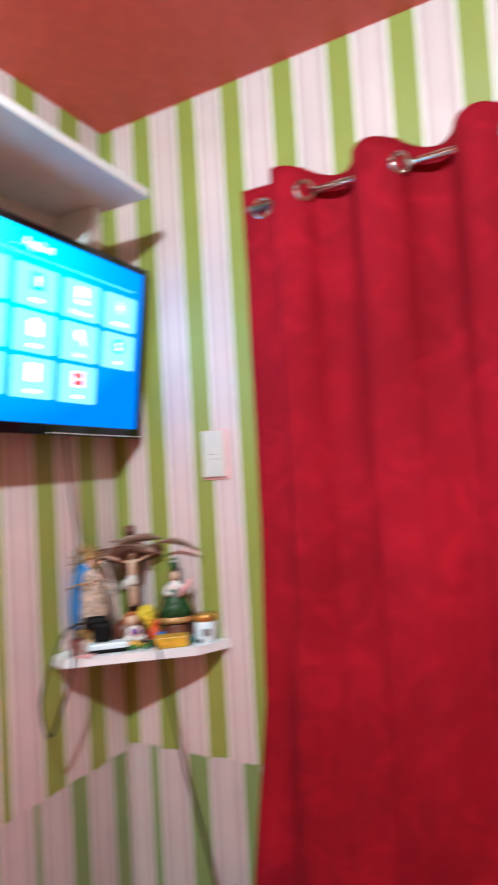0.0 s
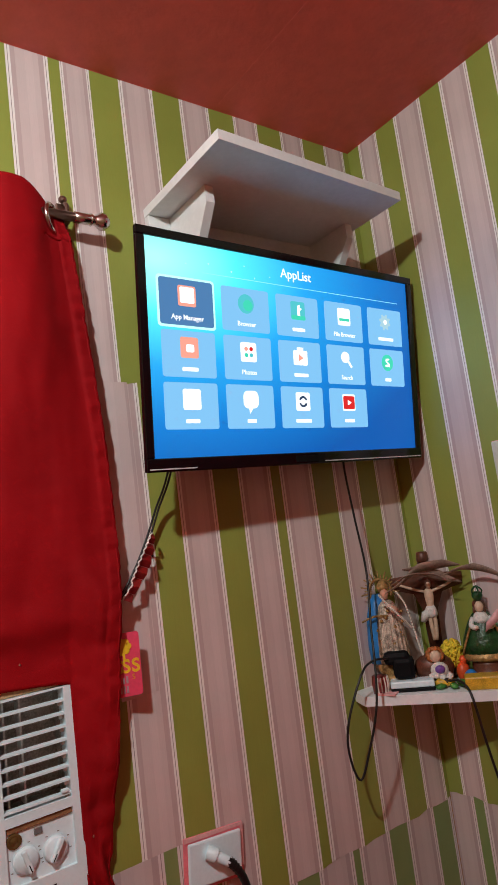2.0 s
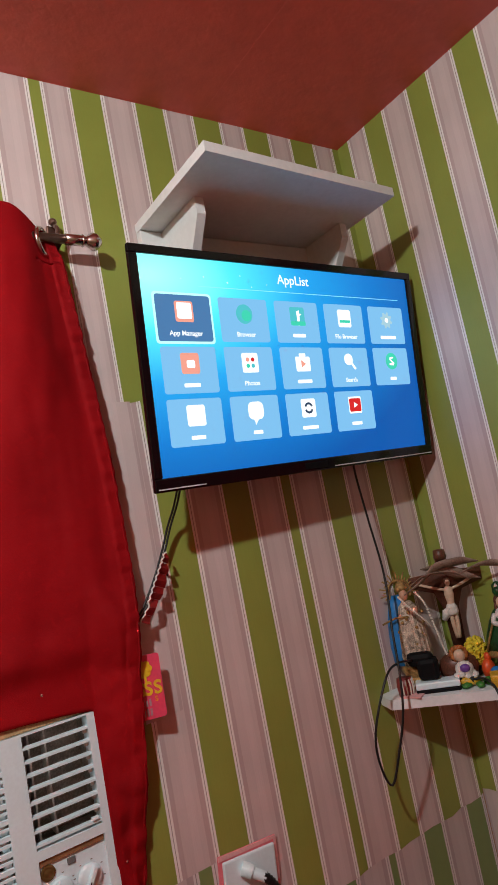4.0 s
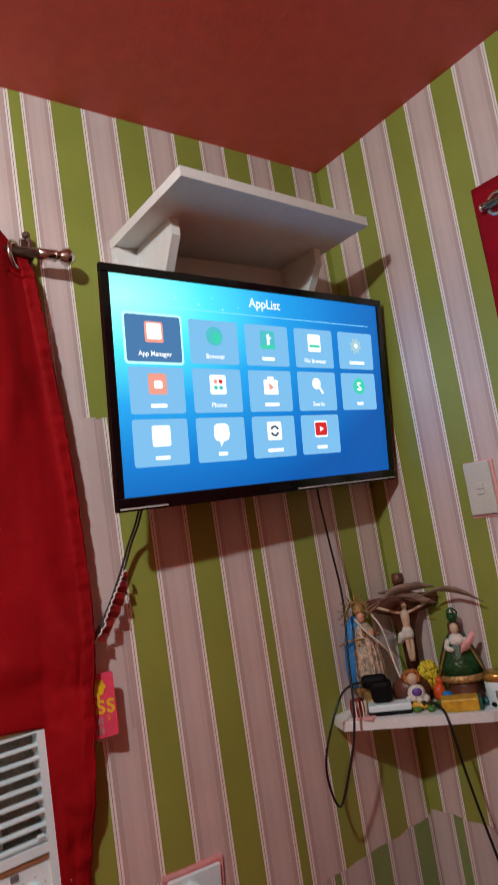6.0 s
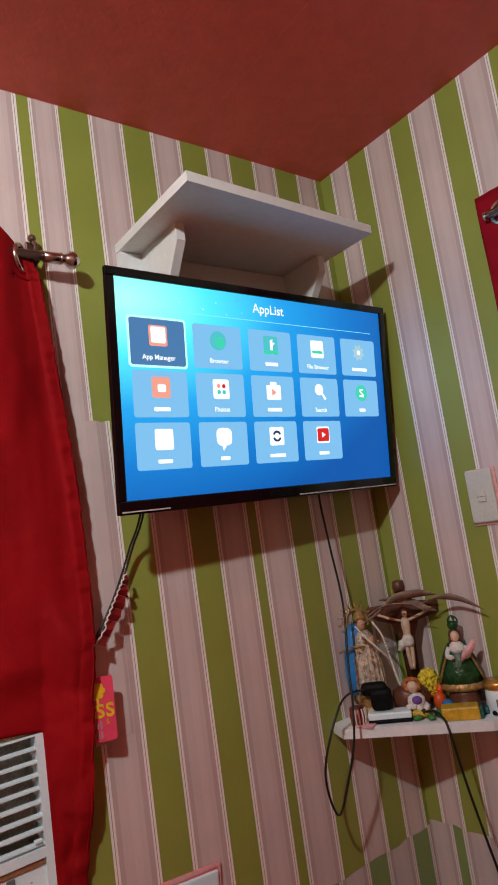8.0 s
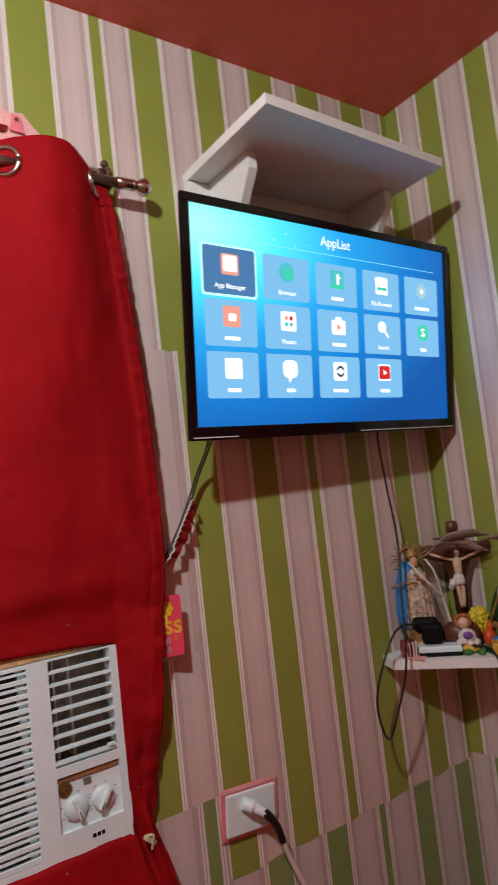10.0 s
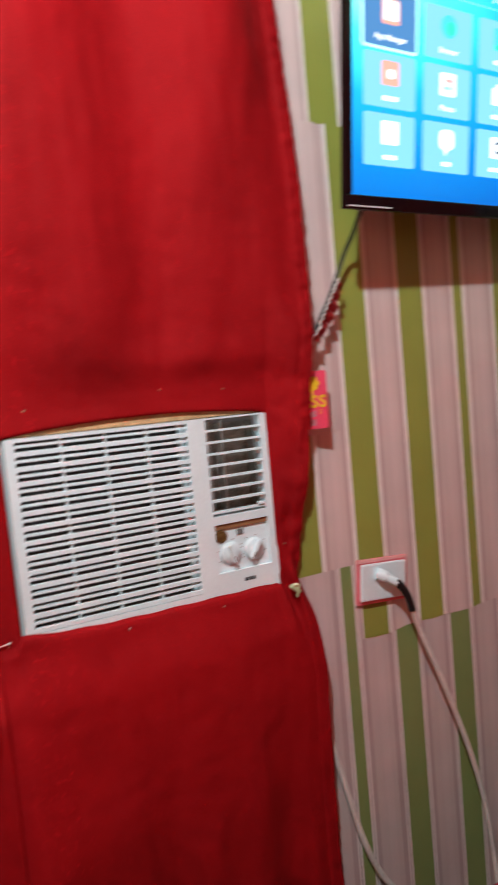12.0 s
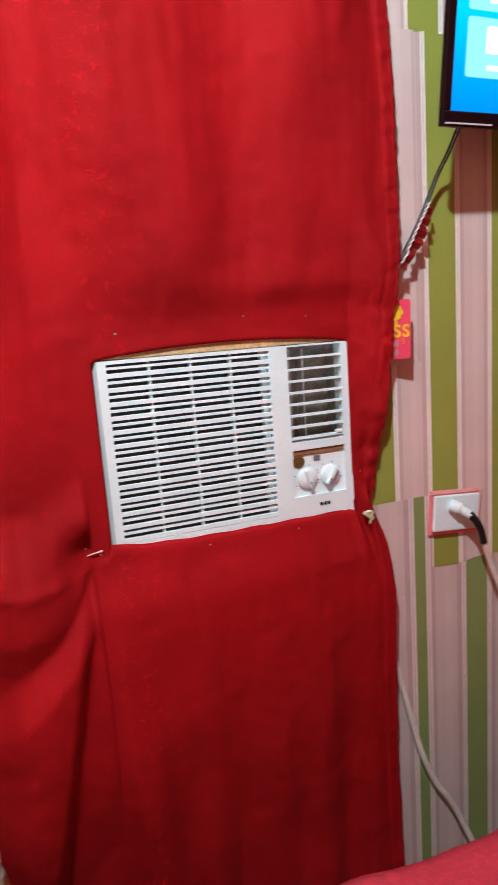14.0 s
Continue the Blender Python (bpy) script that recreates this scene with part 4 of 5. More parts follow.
part("red_band", prism(bmesh.new(), [(-1.10, 2.160), (-1.0, 2.160), (-0.992, 2.172), (-1.10, 2.180)], "y", -0.0165, -0.0125), "red_shiny", bpy.data.objects["paper_banner"], "dark red band")
part("tack", ball(bmesh.new(), (-0.978, -0.019, 2.186), (0.004, 0.003, 0.004), 0, 1), "steel", bpy.data.objects["paper_banner"])
part("white_tip", prism(bmesh.new(), [(-0.932, 2.12), (-0.922, 2.12), (-0.924, 2.158), (-0.930, 2.150)], "y", -0.016, -0.0125), "lace", bpy.data.objects["paper_banner"])

# ---- air conditioner ----
ac = thing("air_conditioner", "white window air conditioner with slatted grille and two knobs", "air conditioner", (AC0, -0.013, ACZ0 + 0.001))
AW, AH = AC1 - AC0, ACZ1 - ACZ0
GX0, GX1, CX1, VX1 = 0.020, 0.297, 0.331, 0.436
bm = bmesh.new()
for a in ((GX0, GX1, 0, 0.03, 0, 0.018), (GX0, GX1, 0, 0.03, AH - 0.006, AH), (GX1, CX1, 0, 0.03, 0, AH), (VX1, AW, 0, 0.03, 0, AH),
          (CX1, VX1, 0, 0.03, 0.132, 0.147), (CX1, VX1, 0, 0.03, 0, 0.046), (CX1, VX1, 0, 0.03, AH - 0.003, AH)):
    box(bm, *a)
prism(bm, [(0, 0.03), (0, 0.012), (0.006, 0.0), (GX0, 0), (GX0, 0.03)], "z", 0, AH)
bmesh.ops.remove_doubles(bm, verts=bm.verts, dist=0.0002)
part("front_frame", bm, "white_plastic", ac)
bm = boxed(0.006, AW - 0.006, 0.0305, 0.34, 0.004, 0.012)
for a in ((0.006, 0.012, 0.0305, 0.34, 0.012, AH - 0.012), (AW - 0.012, AW - 0.006, 0.0305, 0.34, 0.012, AH - 0.012), (0.006, AW - 0.006, 0.0305, 0.34, AH - 0.012, AH - 0.004), (0.012, AW - 0.012, 0.33, 0.34, 0.012, AH - 0.012)):
    box(bm, *a)
part("casing", bm, "grey_plastic", ac)
part("filter", boxed(GX0, GX1, 0.024, 0.028, 0.018, AH - 0.006), "filter", ac, "dusty dark filter behind the slats")
pitch = (AH - 0.024) / 26
broad = part("slat", prism(bmesh.new(), [(0.001, 0.0), (0.001, 0.0068), (0.003, 0.0074), (0.016, 0.0044), (0.016, 0.0030)], "x", GX0, GX1), "white_plastic", ac)
narrow = part("slat", prism(bmesh.new(), [(0.003, 0.0), (0.003, 0.0040), (0.005, 0.0045), (0.016, 0.0026), (0.016, 0.0012)], "x", GX0, GX1), "white_plastic", ac)
for i in range(13):
    for shape, up in ((broad, 0.0), (narrow, 0.0132)):
        one = shape if i == 0 else new("slat", shape.data)
        one.parent = ac
        one.matrix_basis = pose(0, 0, 0.0190 + 2 * pitch * i + up)
    part("louvre_catch", boxed(GX1 - 0.017, GX1 - 0.006, 0.004, 0.010, 0.0192 + 2 * pitch * i + 0.0182, 0.0192 + 2 * pitch * i + 0.0208, 0.0008), "white_plastic", ac)
for i in range(1, 4):
    gx = GX0 + (GX1 - GX0) * i / 4
    part("rib", boxed(gx - 0.0016, gx + 0.0016, 0.0045, 0.018, 0.018, AH - 0.006), "white_plastic", ac)
part("grille_edge", boxed(GX1 - 0.012, GX1 - 0.001, 0.010, 0.022, 0.018, AH - 0.006, 0.001), "white_plastic", ac)
bm = boxed(CX1, VX1, 0.060, 0.065, 0.147, AH - 0.003)
for a in ((CX1 - 0.003, CX1, 0.028, 0.065, 0.147, AH - 0.003), (VX1, VX1 + 0.003, 0.028, 0.065, 0.147, AH - 0.003), (CX1, VX1, 0.028, 0.065, AH - 0.006, AH - 0.003), (CX1, VX1, 0.028, 0.065, 0.144, 0.147)):
    box(bm, *a)
part("air_duct", bm, "duct", ac, "dusty beige air outlet")
for i in range(2):
    vx = CX1 + 0.014 + 0.026 * i
    part("vane", boxed(vx - 0.0015, vx + 0.0015, 0.024, 0.050, 0.150, AH - 0.008), "vane", ac)
for i in range(8):
    vz = 0.153 + 0.0205 * i
    blade = part("louvre", prism(bmesh.new(), [(0.001, -0.0018), (0.001, 0.0018), (0.014, 0.0016), (0.014, 0.0004)], "x", CX1, VX1), "white_plastic", ac)
    blade.location = (0, 0, vz)
    part("louvre_catch", boxed(VX1 - 0.008, VX1 - 0.001, 0.006, 0.012, vz - 0.009, vz - 0.003, 0.0015), "vane", ac)
part("louvre_tab", boxed(VX1 - 0.016, VX1 - 0.004, -0.002, 0.006, 0.156, 0.161, 0.001), "white_plastic", ac)
part("control_panel", boxed(CX1, VX1, 0.006, 0.03, 0.046, 0.132), "white_plastic", ac)
part("wood_strip", boxed(CX1 + 0.002, VX1 - 0.001, 0.003, 0.0062, 0.122, 0.1305, 0.0008), "wood", ac, "brown strip over the dials")
part("badge", lathe(bmesh.new(), [(0.0115, 0), (0.0115, 0.002), (0.0085, 0.0027), (0.0065, 0.0022), (0.004, 0.0030), (0.002, 0.0036)], (CX1 + 0.0125, 0.0058, 0.110), 18, turn=pose(0, 0, 0, 90, 0, 0)), "brass_badge", ac, "round brass badge")
part("display", boxed(CX1 + 0.043, CX1 + 0.056, 0.004, 0.007, 0.108, 0.118, 0.001), "lcd", ac)
for kx, lean in ((0.028, -18), (0.074, 32)):
    knob = part("knob", lathe(bmesh.new(), [(0.020, 0), (0.0195, 0.004), (0.017, 0.006), (0.0165, 0.0065)], (CX1 + kx, 0.006, 0.078), 26, turn=pose(0, 0, 0, 90, 0, 0)), "white_plastic", ac, smooth=True)
    grip = part("grip", boxed(-0.0038, 0.0038, -0.0145, -0.0055, -0.0175, 0.0175, 0.0015), "white_plastic", knob)
    grip.matrix_basis = pose(CX1 + kx, 0.006, 0.078, 0, lean, 0)
    mark = part("pointer", boxed(-0.0008, 0.0008, -0.0150, -0.0147, -0.016, -0.004), "dark", knob)
    mark.matrix_basis = pose(CX1 + kx, 0.006, 0.078, 0, lean, 0)
    for a in range(-120, 150, 45):
        dot = part("dial_mark", boxed(-0.0016, 0.0016, -0.0006, 0, -0.0006, 0.0006), "grey_plastic", ac)
        dot.location = (CX1 + kx + 0.0245 * math.sin(radians(a)), 0.006, 0.078 + 0.0245 * math.cos(radians(a)))
for i, (lw, shape) in enumerate(((0.006, 0), (0.006, 1), (0.005, 2))):
    lx = 0.380 + 0.0078 * i
    part("logo_bar", boxed(lx, lx + lw, -0.0006, 0.0002, 0.024, 0.030), "dark", ac)
tagged(part("window_filler", boxed(AC0 + 0.002, AC1 - 0.002, -0.0085, 0.11, ACZ1 + 0.002, 1.298, 0.002), "tan_wood"), "brown wooden filler board above the air conditioner", "board", kind="structure")

# ---- socket, plug and cords ----
sk = thing("wall_socket", "white wall socket on a pink backing", "socket", (-0.648, -0.003, 0.905), turn=(0, 5, 0))
part("backing", boxed(-0.064, 0.060, -0.004, 0, -0.048, 0.043, 0.001), "pink", sk, "pink backing card")
part("backing_edge", prism(bmesh.new(), [(-0.064, 0.043), (0.060, 0.043), (0.060, -0.03), (0.0545, -0.03), (0.0545, 0.0375), (-0.064, 0.0355)], "y", -0.0055, -0.0042), "pink_pale", sk)
part("plate", boxed(-0.058, 0.052, -0.012, -0.0045, -0.040, 0.034, 0.003), "white_plastic", sk)
plug = thing("power_plug", "white plug with black sleeve and white cord", "plug", (0, 0, 0))
bm = tube(bmesh.new(), [(-0.668, -0.016, 0.921), (-0.660, -0.024, 0.917), (-0.656, -0.027, 0.914)], 0.0125, 12)
tube(bm, [(-0.656, -0.027, 0.914), (-0.646, -0.034, 0.907), (-0.638, -0.038, 0.901)], 0.0092, 12)
part("plug_body", bm, "white_plastic", plug, smooth=True)
bm = tube(bmesh.new(), [(-0.640, -0.038, 0.903), (-0.628, -0.041, 0.889), (-0.615, -0.041, 0.866), (-0.606, -0.039, 0.838)], 0.0072, 10)
for i, q in enumerate(smooth_path([(-0.640, -0.038, 0.903), (-0.628, -0.041, 0.889), (-0.615, -0.041, 0.866), (-0.606, -0.039, 0.838)], 3)[:-1]):
    ball(bm, tuple(q), (0.0098 - 0.0003 * i,) * 3, 0, 1)
part("sleeve", bm, "rubber", plug, "ribbed black rubber sleeve", True)
part("cord", tube(bmesh.new(), [(-0.606, -0.039, 0.840), (-0.586, -0.034, 0.790), (-0.534, -0.03, 0.67), (-0.475, -0.03, 0.51), (-0.435, -0.03, 0.36), (-0.415, -0.03, 0.20), (-0.42, -0.05, 0.05), (-0.46, -0.12, 0.008)], 0.0058, 8), "cream", plug, "white power cord", True)
bm = tube(bmesh.new(), [(-0.86, -0.006, 0.80), (-0.815, -0.008, 0.66), (-0.785, -0.01, 0.54), (-0.750, -0.012, 0.40), (-0.715, -0.014, 0.31), (-0.678, -0.016, 0.252), (-0.645, -0.02, 0.18), (-0.615, -0.03, 0.10), (-0.60, -0.06, 0.01)], 0.0065, 8)
tagged(part("extension_cord", bm, "cream", smooth=True), "pale cord hanging from behind the red curtain", "cord")

sw = thing("light_switch", "white light switch plate on a pink backing", "switch", (-0.0025, -0.318, 1.540), turn=(0, 0, -90))
part("backing", boxed(-0.036, 0.0355, -0.0035, 0, -0.062, 0.059, 0.001), "pink_pale", sw, "pink backing card")
part("plate", boxed(-0.034, 0.030, -0.011, -0.004, -0.056, 0.057, 0.003), "aged_white", sw)
part("rocker", boxed(-0.010, 0.010, -0.0145, -0.0105, -0.012, 0.012, 0.0015), "aged_white", sw)
part("rocker_gap", boxed(-0.011, 0.011, -0.0149, -0.0143, -0.0015, 0.0, 0.0), "grey_plastic", sw)

# ---- hanging card, red streamer and television cables ----
card = thing("hang_tag", "hot pink hang tag with orange print behind the curtain edge", "tag", (-0.8035, -0.031, 1.276), turn=(0, 1.0, -14))
part("card", prism(bmesh.new(), rounded(-0.036, 0.036, -0.053, 0.053, 0.005), "y", 0.0, 0.0012), "hotpink", card)
flower = bmesh.new()
for k in range(7):
    disc(flower, 0.006 + 0.010 * math.cos(k * 0.9), 0.030 + 0.009 * math.sin(k * 0.9), 0.006, -0.0012, -0.0004, 10)
disc(flower, 0.006, 0.030, 0.008, -0.0013, -0.0004, 12)
part("flower_print", flower, "yellow_print", card)
part("stem_print", boxed(0.006, 0.010, -0.001, -0.0002, 0.008, 0.022), "yellow_print", card)
for i, wd in enumerate("GSS"):
    sign(wd, 0.031, (-0.006 + 0.0165 * i, -0.004), card, "yellow_print", -0.0006)
rng = random.Random(8)
for row_z, row_end in ((-0.025, 0.030), (-0.041, 0.014)):
    gx = -0.032
    while gx < row_end - 0.004:
        if not 0.014 < gx < 0.027:
            part("grey_print", boxed(gx, gx + 0.0036, -0.0008, -0.0002, row_z - 0.0062, row_z + 0.0062 - 0.003 * rng.random()), "greyprint", card)
        gx += 0.0058
sign("S", 0.012, (0.022, -0.022), card, "orange", -0.0006)

left_cable = thing("television_cable", "thin black twin cable from the television to the window", "cable")
for o in (0.0, 0.006):
    part("strand", tube(bmesh.new(), [(-0.690 + o, -0.085, 1.62), (-0.692 + o, -0.05, 1.575), (-0.702 + o, -0.03, 1.54), (-0.722 + o, -0.022, 1.49), (-0.752 + o, -0.02, 1.435), (-0.790 + o, -0.02, 1.385), (-0.83, -0.008, 1.35)], 0.0021, 6), "rubber", left_cable, smooth=True)
streamer = thing("red_streamer", "folded shiny red paper streamer with a pale edge", "streamer")
STREAM = [(0.0, -0.716, 1.492, 0.003), (0.3, -0.727, 1.463, 0.008), (0.55, -0.741, 1.434, 0.011), (0.78, -0.757, 1.410, 0.009), (0.82, -0.762, 1.403, 0.006), (1.0, -0.780, 1.380, 0.008)]


def stream_at(t):
    for (ta, xa, za, wa), (tb, xb, zb, wb) in zip(STREAM, STREAM[1:]):
        if t <= tb:
            k = (t - ta) / (tb - ta)
            return xa + (xb - xa) * k, za + (zb - za) * k, wa + (wb - wa) * k
    return STREAM[-1][1:]


for i in range(11):
    (xa, za, wa), (xb, zb, wb) = stream_at(i / 11), stream_at((i + 1) / 11)
    ya, yb = (-0.040, -0.031) if i % 2 else (-0.031, -0.040)
    bm = bmesh.new()
    frill = 0.003 * (i % 2)
    vs = [bm.verts.new(v) for v in ((xa - wa - frill, ya, za + wa * 0.5), (xa + wa * 0.75, ya, za - wa * 0.3), (xb + wb * 0.75 + frill, yb, zb - wb * 0.3), (xb - wb, yb, zb + wb * 0.5))]
    bm.faces.new(vs)
    thicken(part("fold", bm, "red_shiny", streamer), 0.0006)
edge_pts = []
for i in range(23):
    px, pz, pw = stream_at(i / 22)
    edge_pts.append((px - pw - 0.002 - 0.003 * (i % 2), -0.0405, pz + pw * 0.5))
part("pale_edge", tube(bmesh.new(), edge_pts, 0.0014, 5, 3), "cream", streamer, "pale scalloped edge")

bm = tube(bmesh.new(), [(-0.25, -0.085, 1.62), (-0.251, -0.070, 1.592), (-0.233, -0.060, 1.476), (-0.231, -0.070, 1.352), (-0.262, -0.090, 1.232), (-0.281, -0.105, 1.159), (-0.299, -0.110, 1.087), (-0.320, -0.100, 1.019),
                        (-0.345, -0.085, 0.957), (-0.357, -0.075, 1.006), (-0.352, -0.080, 1.068), (-0.304, -0.085, 1.151), (-0.257, -0.075, 1.168), (-0.215, -0.080, 1.165)], 0.0025, 7)
tagged(part("looped_cable", bm, "rubber", smooth=True), "black cable looping down from the television to the corner shelf", "cable")
bm = tube(bmesh.new(), [(-0.140, -0.160, 1.108), (-0.132, -0.185, 1.112), (-0.137, -0.212, 1.104), (-0.146, -0.232, 1.075), (-0.138, -0.245, 0.97), (-0.118, -0.270, 0.80), (-0.092, -0.305, 0.60), (-0.075, -0.33, 0.40), (-0.06, -0.36, 0.02)], 0.0027, 7)
tagged(part("charger_cable", bm, "rubber", smooth=True), "black cable hanging from the corner shelf to the floor", "cable")

# ---- corner shelf ----
SHELF = 1.095
cs = thing("corner_shelf", "small white corner shelf crowded with statuettes", "shelf", (0, 0, SHELF))
part("board", prism(bmesh.new(), [(-0.003, -0.003), (-0.256, -0.003), (-0.274, -0.052), (-0.085, -0.293), (-0.003, -0.328)], "z", -0.020, 0), "gloss_white", cs)
part("cleat", boxed(-0.19, -0.03, -0.016, -0.003, -0.045, -0.0205), "white_board", cs)


def figure(name, label, at, bm, mats):
    ob = tagged(part(name, bm, mats, smooth=True), label, "statuette", "statuettes on the corner shelf")
    ob.location = at
    return ob


# blue-cloaked statuette with a sunburst crown
bm = bmesh.new()
lathe(bm, [(0.036, 0), (0.036, 0.012), (0.030, 0.02), (0.028, 0.03), (0.033, 0.038), (0.031, 0.05)], n=20, index=3)
lathe(bm, [(0.033, 0.046), (0.036, 0.07), (0.033, 0.11), (0.027, 0.15), (0.020, 0.175), (0.010, 0.186)], (0.006, -0.004, 0), 22, 0, squash=(1.0, 0.78, 1))
lathe(bm, [(0.036, 0.05), (0.038, 0.09), (0.034, 0.14), (0.024, 0.18), (0.013, 0.20)], (-0.008, 0.012, 0), 20, 1, squash=(0.98, 0.66, 1))
for k in range(9):
    a = radians(-75 + 20 * k)
    tube(bm, [(0.006 + 0.030 * math.sin(a), -0.004 - 0.024 * math.cos(a), 0.052), (0.006 + 0.031 * math.sin(a), -0.004 - 0.026 * math.cos(a), 0.10), (0.006 + 0.018 * math.sin(a), -0.004 - 0.015 * math.cos(a), 0.172)], 0.0034, 6, 3, 0)
ball(bm, (0.002, -0.010, 0.200), (0.010, 0.010, 0.013), 2)
ball(bm, (0.016, -0.022, 0.165), (0.008, 0.008, 0.009), 2)
lathe(bm, [(0.011, 0.206), (0.014, 0.216), (0.010, 0.224), (0.003, 0.232)], (0.002, -0.002, 0), 14, 3)
for k in range(19):
    a = radians(-110 + k * 12.2)
    rr = 0.045 if k % 2 else 0.036
    tube(bm, [(0.020 * math.sin(a), 0.012, 0.206 + 0.020 * math.cos(a)), (rr * math.sin(a), 0.012, 0.206 + rr * math.cos(a))], 0.0017, 5, 1, 3, smooth_it=False)
ring = [(0.026 * math.sin(radians(-120 + 10 * i)), 0.012, 0.206 + 0.026 * math.cos(radians(-120 + 10 * i))) for i in range(25)]
tube(bm, ring, 0.0032, 5, 1, 3, smooth_it=False)
for k in range(16):
    ball(bm, (0.006 + 0.030 * math.sin(k * 1.9), -0.004 - 0.024 * abs(math.cos(k * 1.9)), 0.06 + 0.007 * k), 0.0042, 3, 1)
tube(bm, [(-0.058, -0.012, 0.146), (-0.03, -0.02, 0.156), (0.0, -0.024, 0.154)], 0.0024, 5, 2, 3)
figure("saint_statuette", "gilded robed statuette with blue cloak and sunburst crown", (-0.172, -0.048, SHELF), bm, ["gold_cloth", "blue", "skin", "old_gold"]).rotation_euler = (0, 0, radians(-30))

# rosary draped over it
bm = bmesh.new()
for pts in ([(-0.222, -0.088, 1.300), (-0.205, -0.100, 1.272), (-0.182, -0.108, 1.245), (-0.155, -0.104, 1.222)], [(-0.172, -0.092, 1.300), (-0.158, -0.100, 1.27), (-0.148, -0.104, 1.22), (-0.140, -0.106, 1.18), (-0.134, -0.108, 1.155)]):
    for q in smooth_path(pts, 8):
        ball(bm, q, 0.0030, 0, 1)
tagged(part("rosary", bm, "pearl", smooth=True), "string of pearl beads draped over a statuette", "beads")

# crucifix; the dark cross flares under its arms to include the shadow there
bm = bmesh.new()
lathe(bm, [(0.036, 0), (0.036, 0.012), (0.028, 0.03), (0.018, 0.048), (0.012, 0.055)], n=18, index=0)
prism(bm, [(-0.013, 0.04), (0.013, 0.04), (0.017, 0.150), (0.032, 0.186), (0.080, 0.200), (0.082, 0.226), (0.014, 0.230), (0.012, 0.262), (-0.012, 0.262), (-0.014, 0.230), (-0.082, 0.226), (-0.080, 0.200), (-0.032, 0.186), (-0.017, 0.150)], "y", 0.004, 0.016, 0)
lathe(bm, [(0.012, 0.255), (0.015, 0.262), (0.013, 0.278), (0.010, 0.280)], (0, 0.008, 0), 14, 0)
for sx in (-1, 1):
    tube(bm, [(sx * 0.004, -0.004, 0.145), (sx * 0.005, -0.008, 0.118), (sx * 0.002, -0.006, 0.082)], 0.0048, 8, 4, 1)
    tube(bm, [(sx * 0.008, -0.004, 0.190), (sx * 0.036, -0.002, 0.199), (sx * 0.064, 0.0, 0.211)], 0.0034, 7, 4, 1)
lathe(bm, [(0.007, 0.140), (0.008, 0.158), (0.0105, 0.180), (0.0095, 0.192), (0.004, 0.198)], (0, -0.004, 0), 14, 1, squash=(1, 0.8, 1))
lathe(bm, [(0.0115, 0.132), (0.0145, 0.140), (0.012, 0.152), (0.0085, 0.158)], (-0.001, -0.005, 0), 14, 2, squash=(1, 0.75, 1))
prism(bm, [(-0.008, 0.152), (-0.022, 0.146), (-0.027, 0.126), (-0.018, 0.122), (-0.010, 0.130)], "y", -0.011, -0.004, 2)
ball(bm, (0.001, -0.009, 0.205), (0.0062, 0.0065, 0.008), 1)
ball(bm, (0.001, -0.005, 0.208), (0.0080, 0.0075, 0.009), 0)
figure("crucifix", "dark wooden standing crucifix statuette with pale figure, cross widened by its shadow", (-0.068, -0.092, SHELF), bm, ["dark_wood", "ivory", "lace"]).rotation_euler = (0, 0, radians(-42))

# dark green robed statuette
bm = bmesh.new()
lathe(bm, [(0.038, 0), (0.040, 0.010), (0.031, 0.018), (0.033, 0.038), (0.030, 0.046)], n=20, index=1)
lathe(bm, [(0.046, 0.046), (0.048, 0.052), (0.043, 0.060), (0.040, 0.062)], n=24, index=3, squash=(1, 0.8, 1))
lathe(bm, [(0.044, 0.058), (0.040, 0.080), (0.030, 0.112), (0.020, 0.134), (0.011, 0.142)], n=22, index=0, squash=(1, 0.78, 1))
lathe(bm, [(0.050, 0.056), (0.044, 0.085), (0.031, 0.118), (0.019, 0.138), (0.010, 0.145)], (0, 0.008, 0), 22, 0, squash=(1, 0.7, 1))
for sx in (-1, 1):
    tube(bm, [(sx * 0.047, -0.006, 0.060), (sx * 0.036, -0.014, 0.090), (sx * 0.022, -0.016, 0.122)], 0.0026, 6, 4, 3)
    tube(bm, [(sx * 0.017, -0.006, 0.132), (sx * 0.022, -0.018, 0.118), (sx * 0.012, -0.026, 0.114)], 0.0055, 8, 4, 2)
    ball(bm, (sx * 0.011, -0.029, 0.115), 0.0042, 4, 1)
lathe(bm, [(0.017, 0.122), (0.019, 0.130), (0.012, 0.141), (0.008, 0.144)], (0, -0.006, 0), 16, 2, squash=(1, 0.8, 1))
ball(bm, (0, -0.007, 0.155), (0.0095, 0.0095, 0.0125), 4)
ball(bm, (0, 0.001, 0.157), (0.0140, 0.0110, 0.0155), 1)
for sx in (-1, 1):
    ball(bm, (sx * 0.0105, -0.003, 0.148), (0.0045, 0.005, 0.009), 1, 1)
lathe(bm, [(0.008, 0.168), (0.012, 0.178), (0.0105, 0.184), (0.006, 0.187)], n=12, index=0)
for k in range(5):
    a = k * 1.2566
    tube(bm, [(0.010 * math.cos(a), 0.010 * math.sin(a), 0.182), (0.011 * math.cos(a), 0.011 * math.sin(a), 0.190), (0.002 * math.cos(a), 0.002 * math.sin(a), 0.198)], 0.0018, 5, 3, 0)
prism(bm, [(0.004, 0.106), (0.034, 0.128), (0.042, 0.148), (0.034, 0.151), (0.008, 0.124)], "y", -0.036, -0.031, 5)
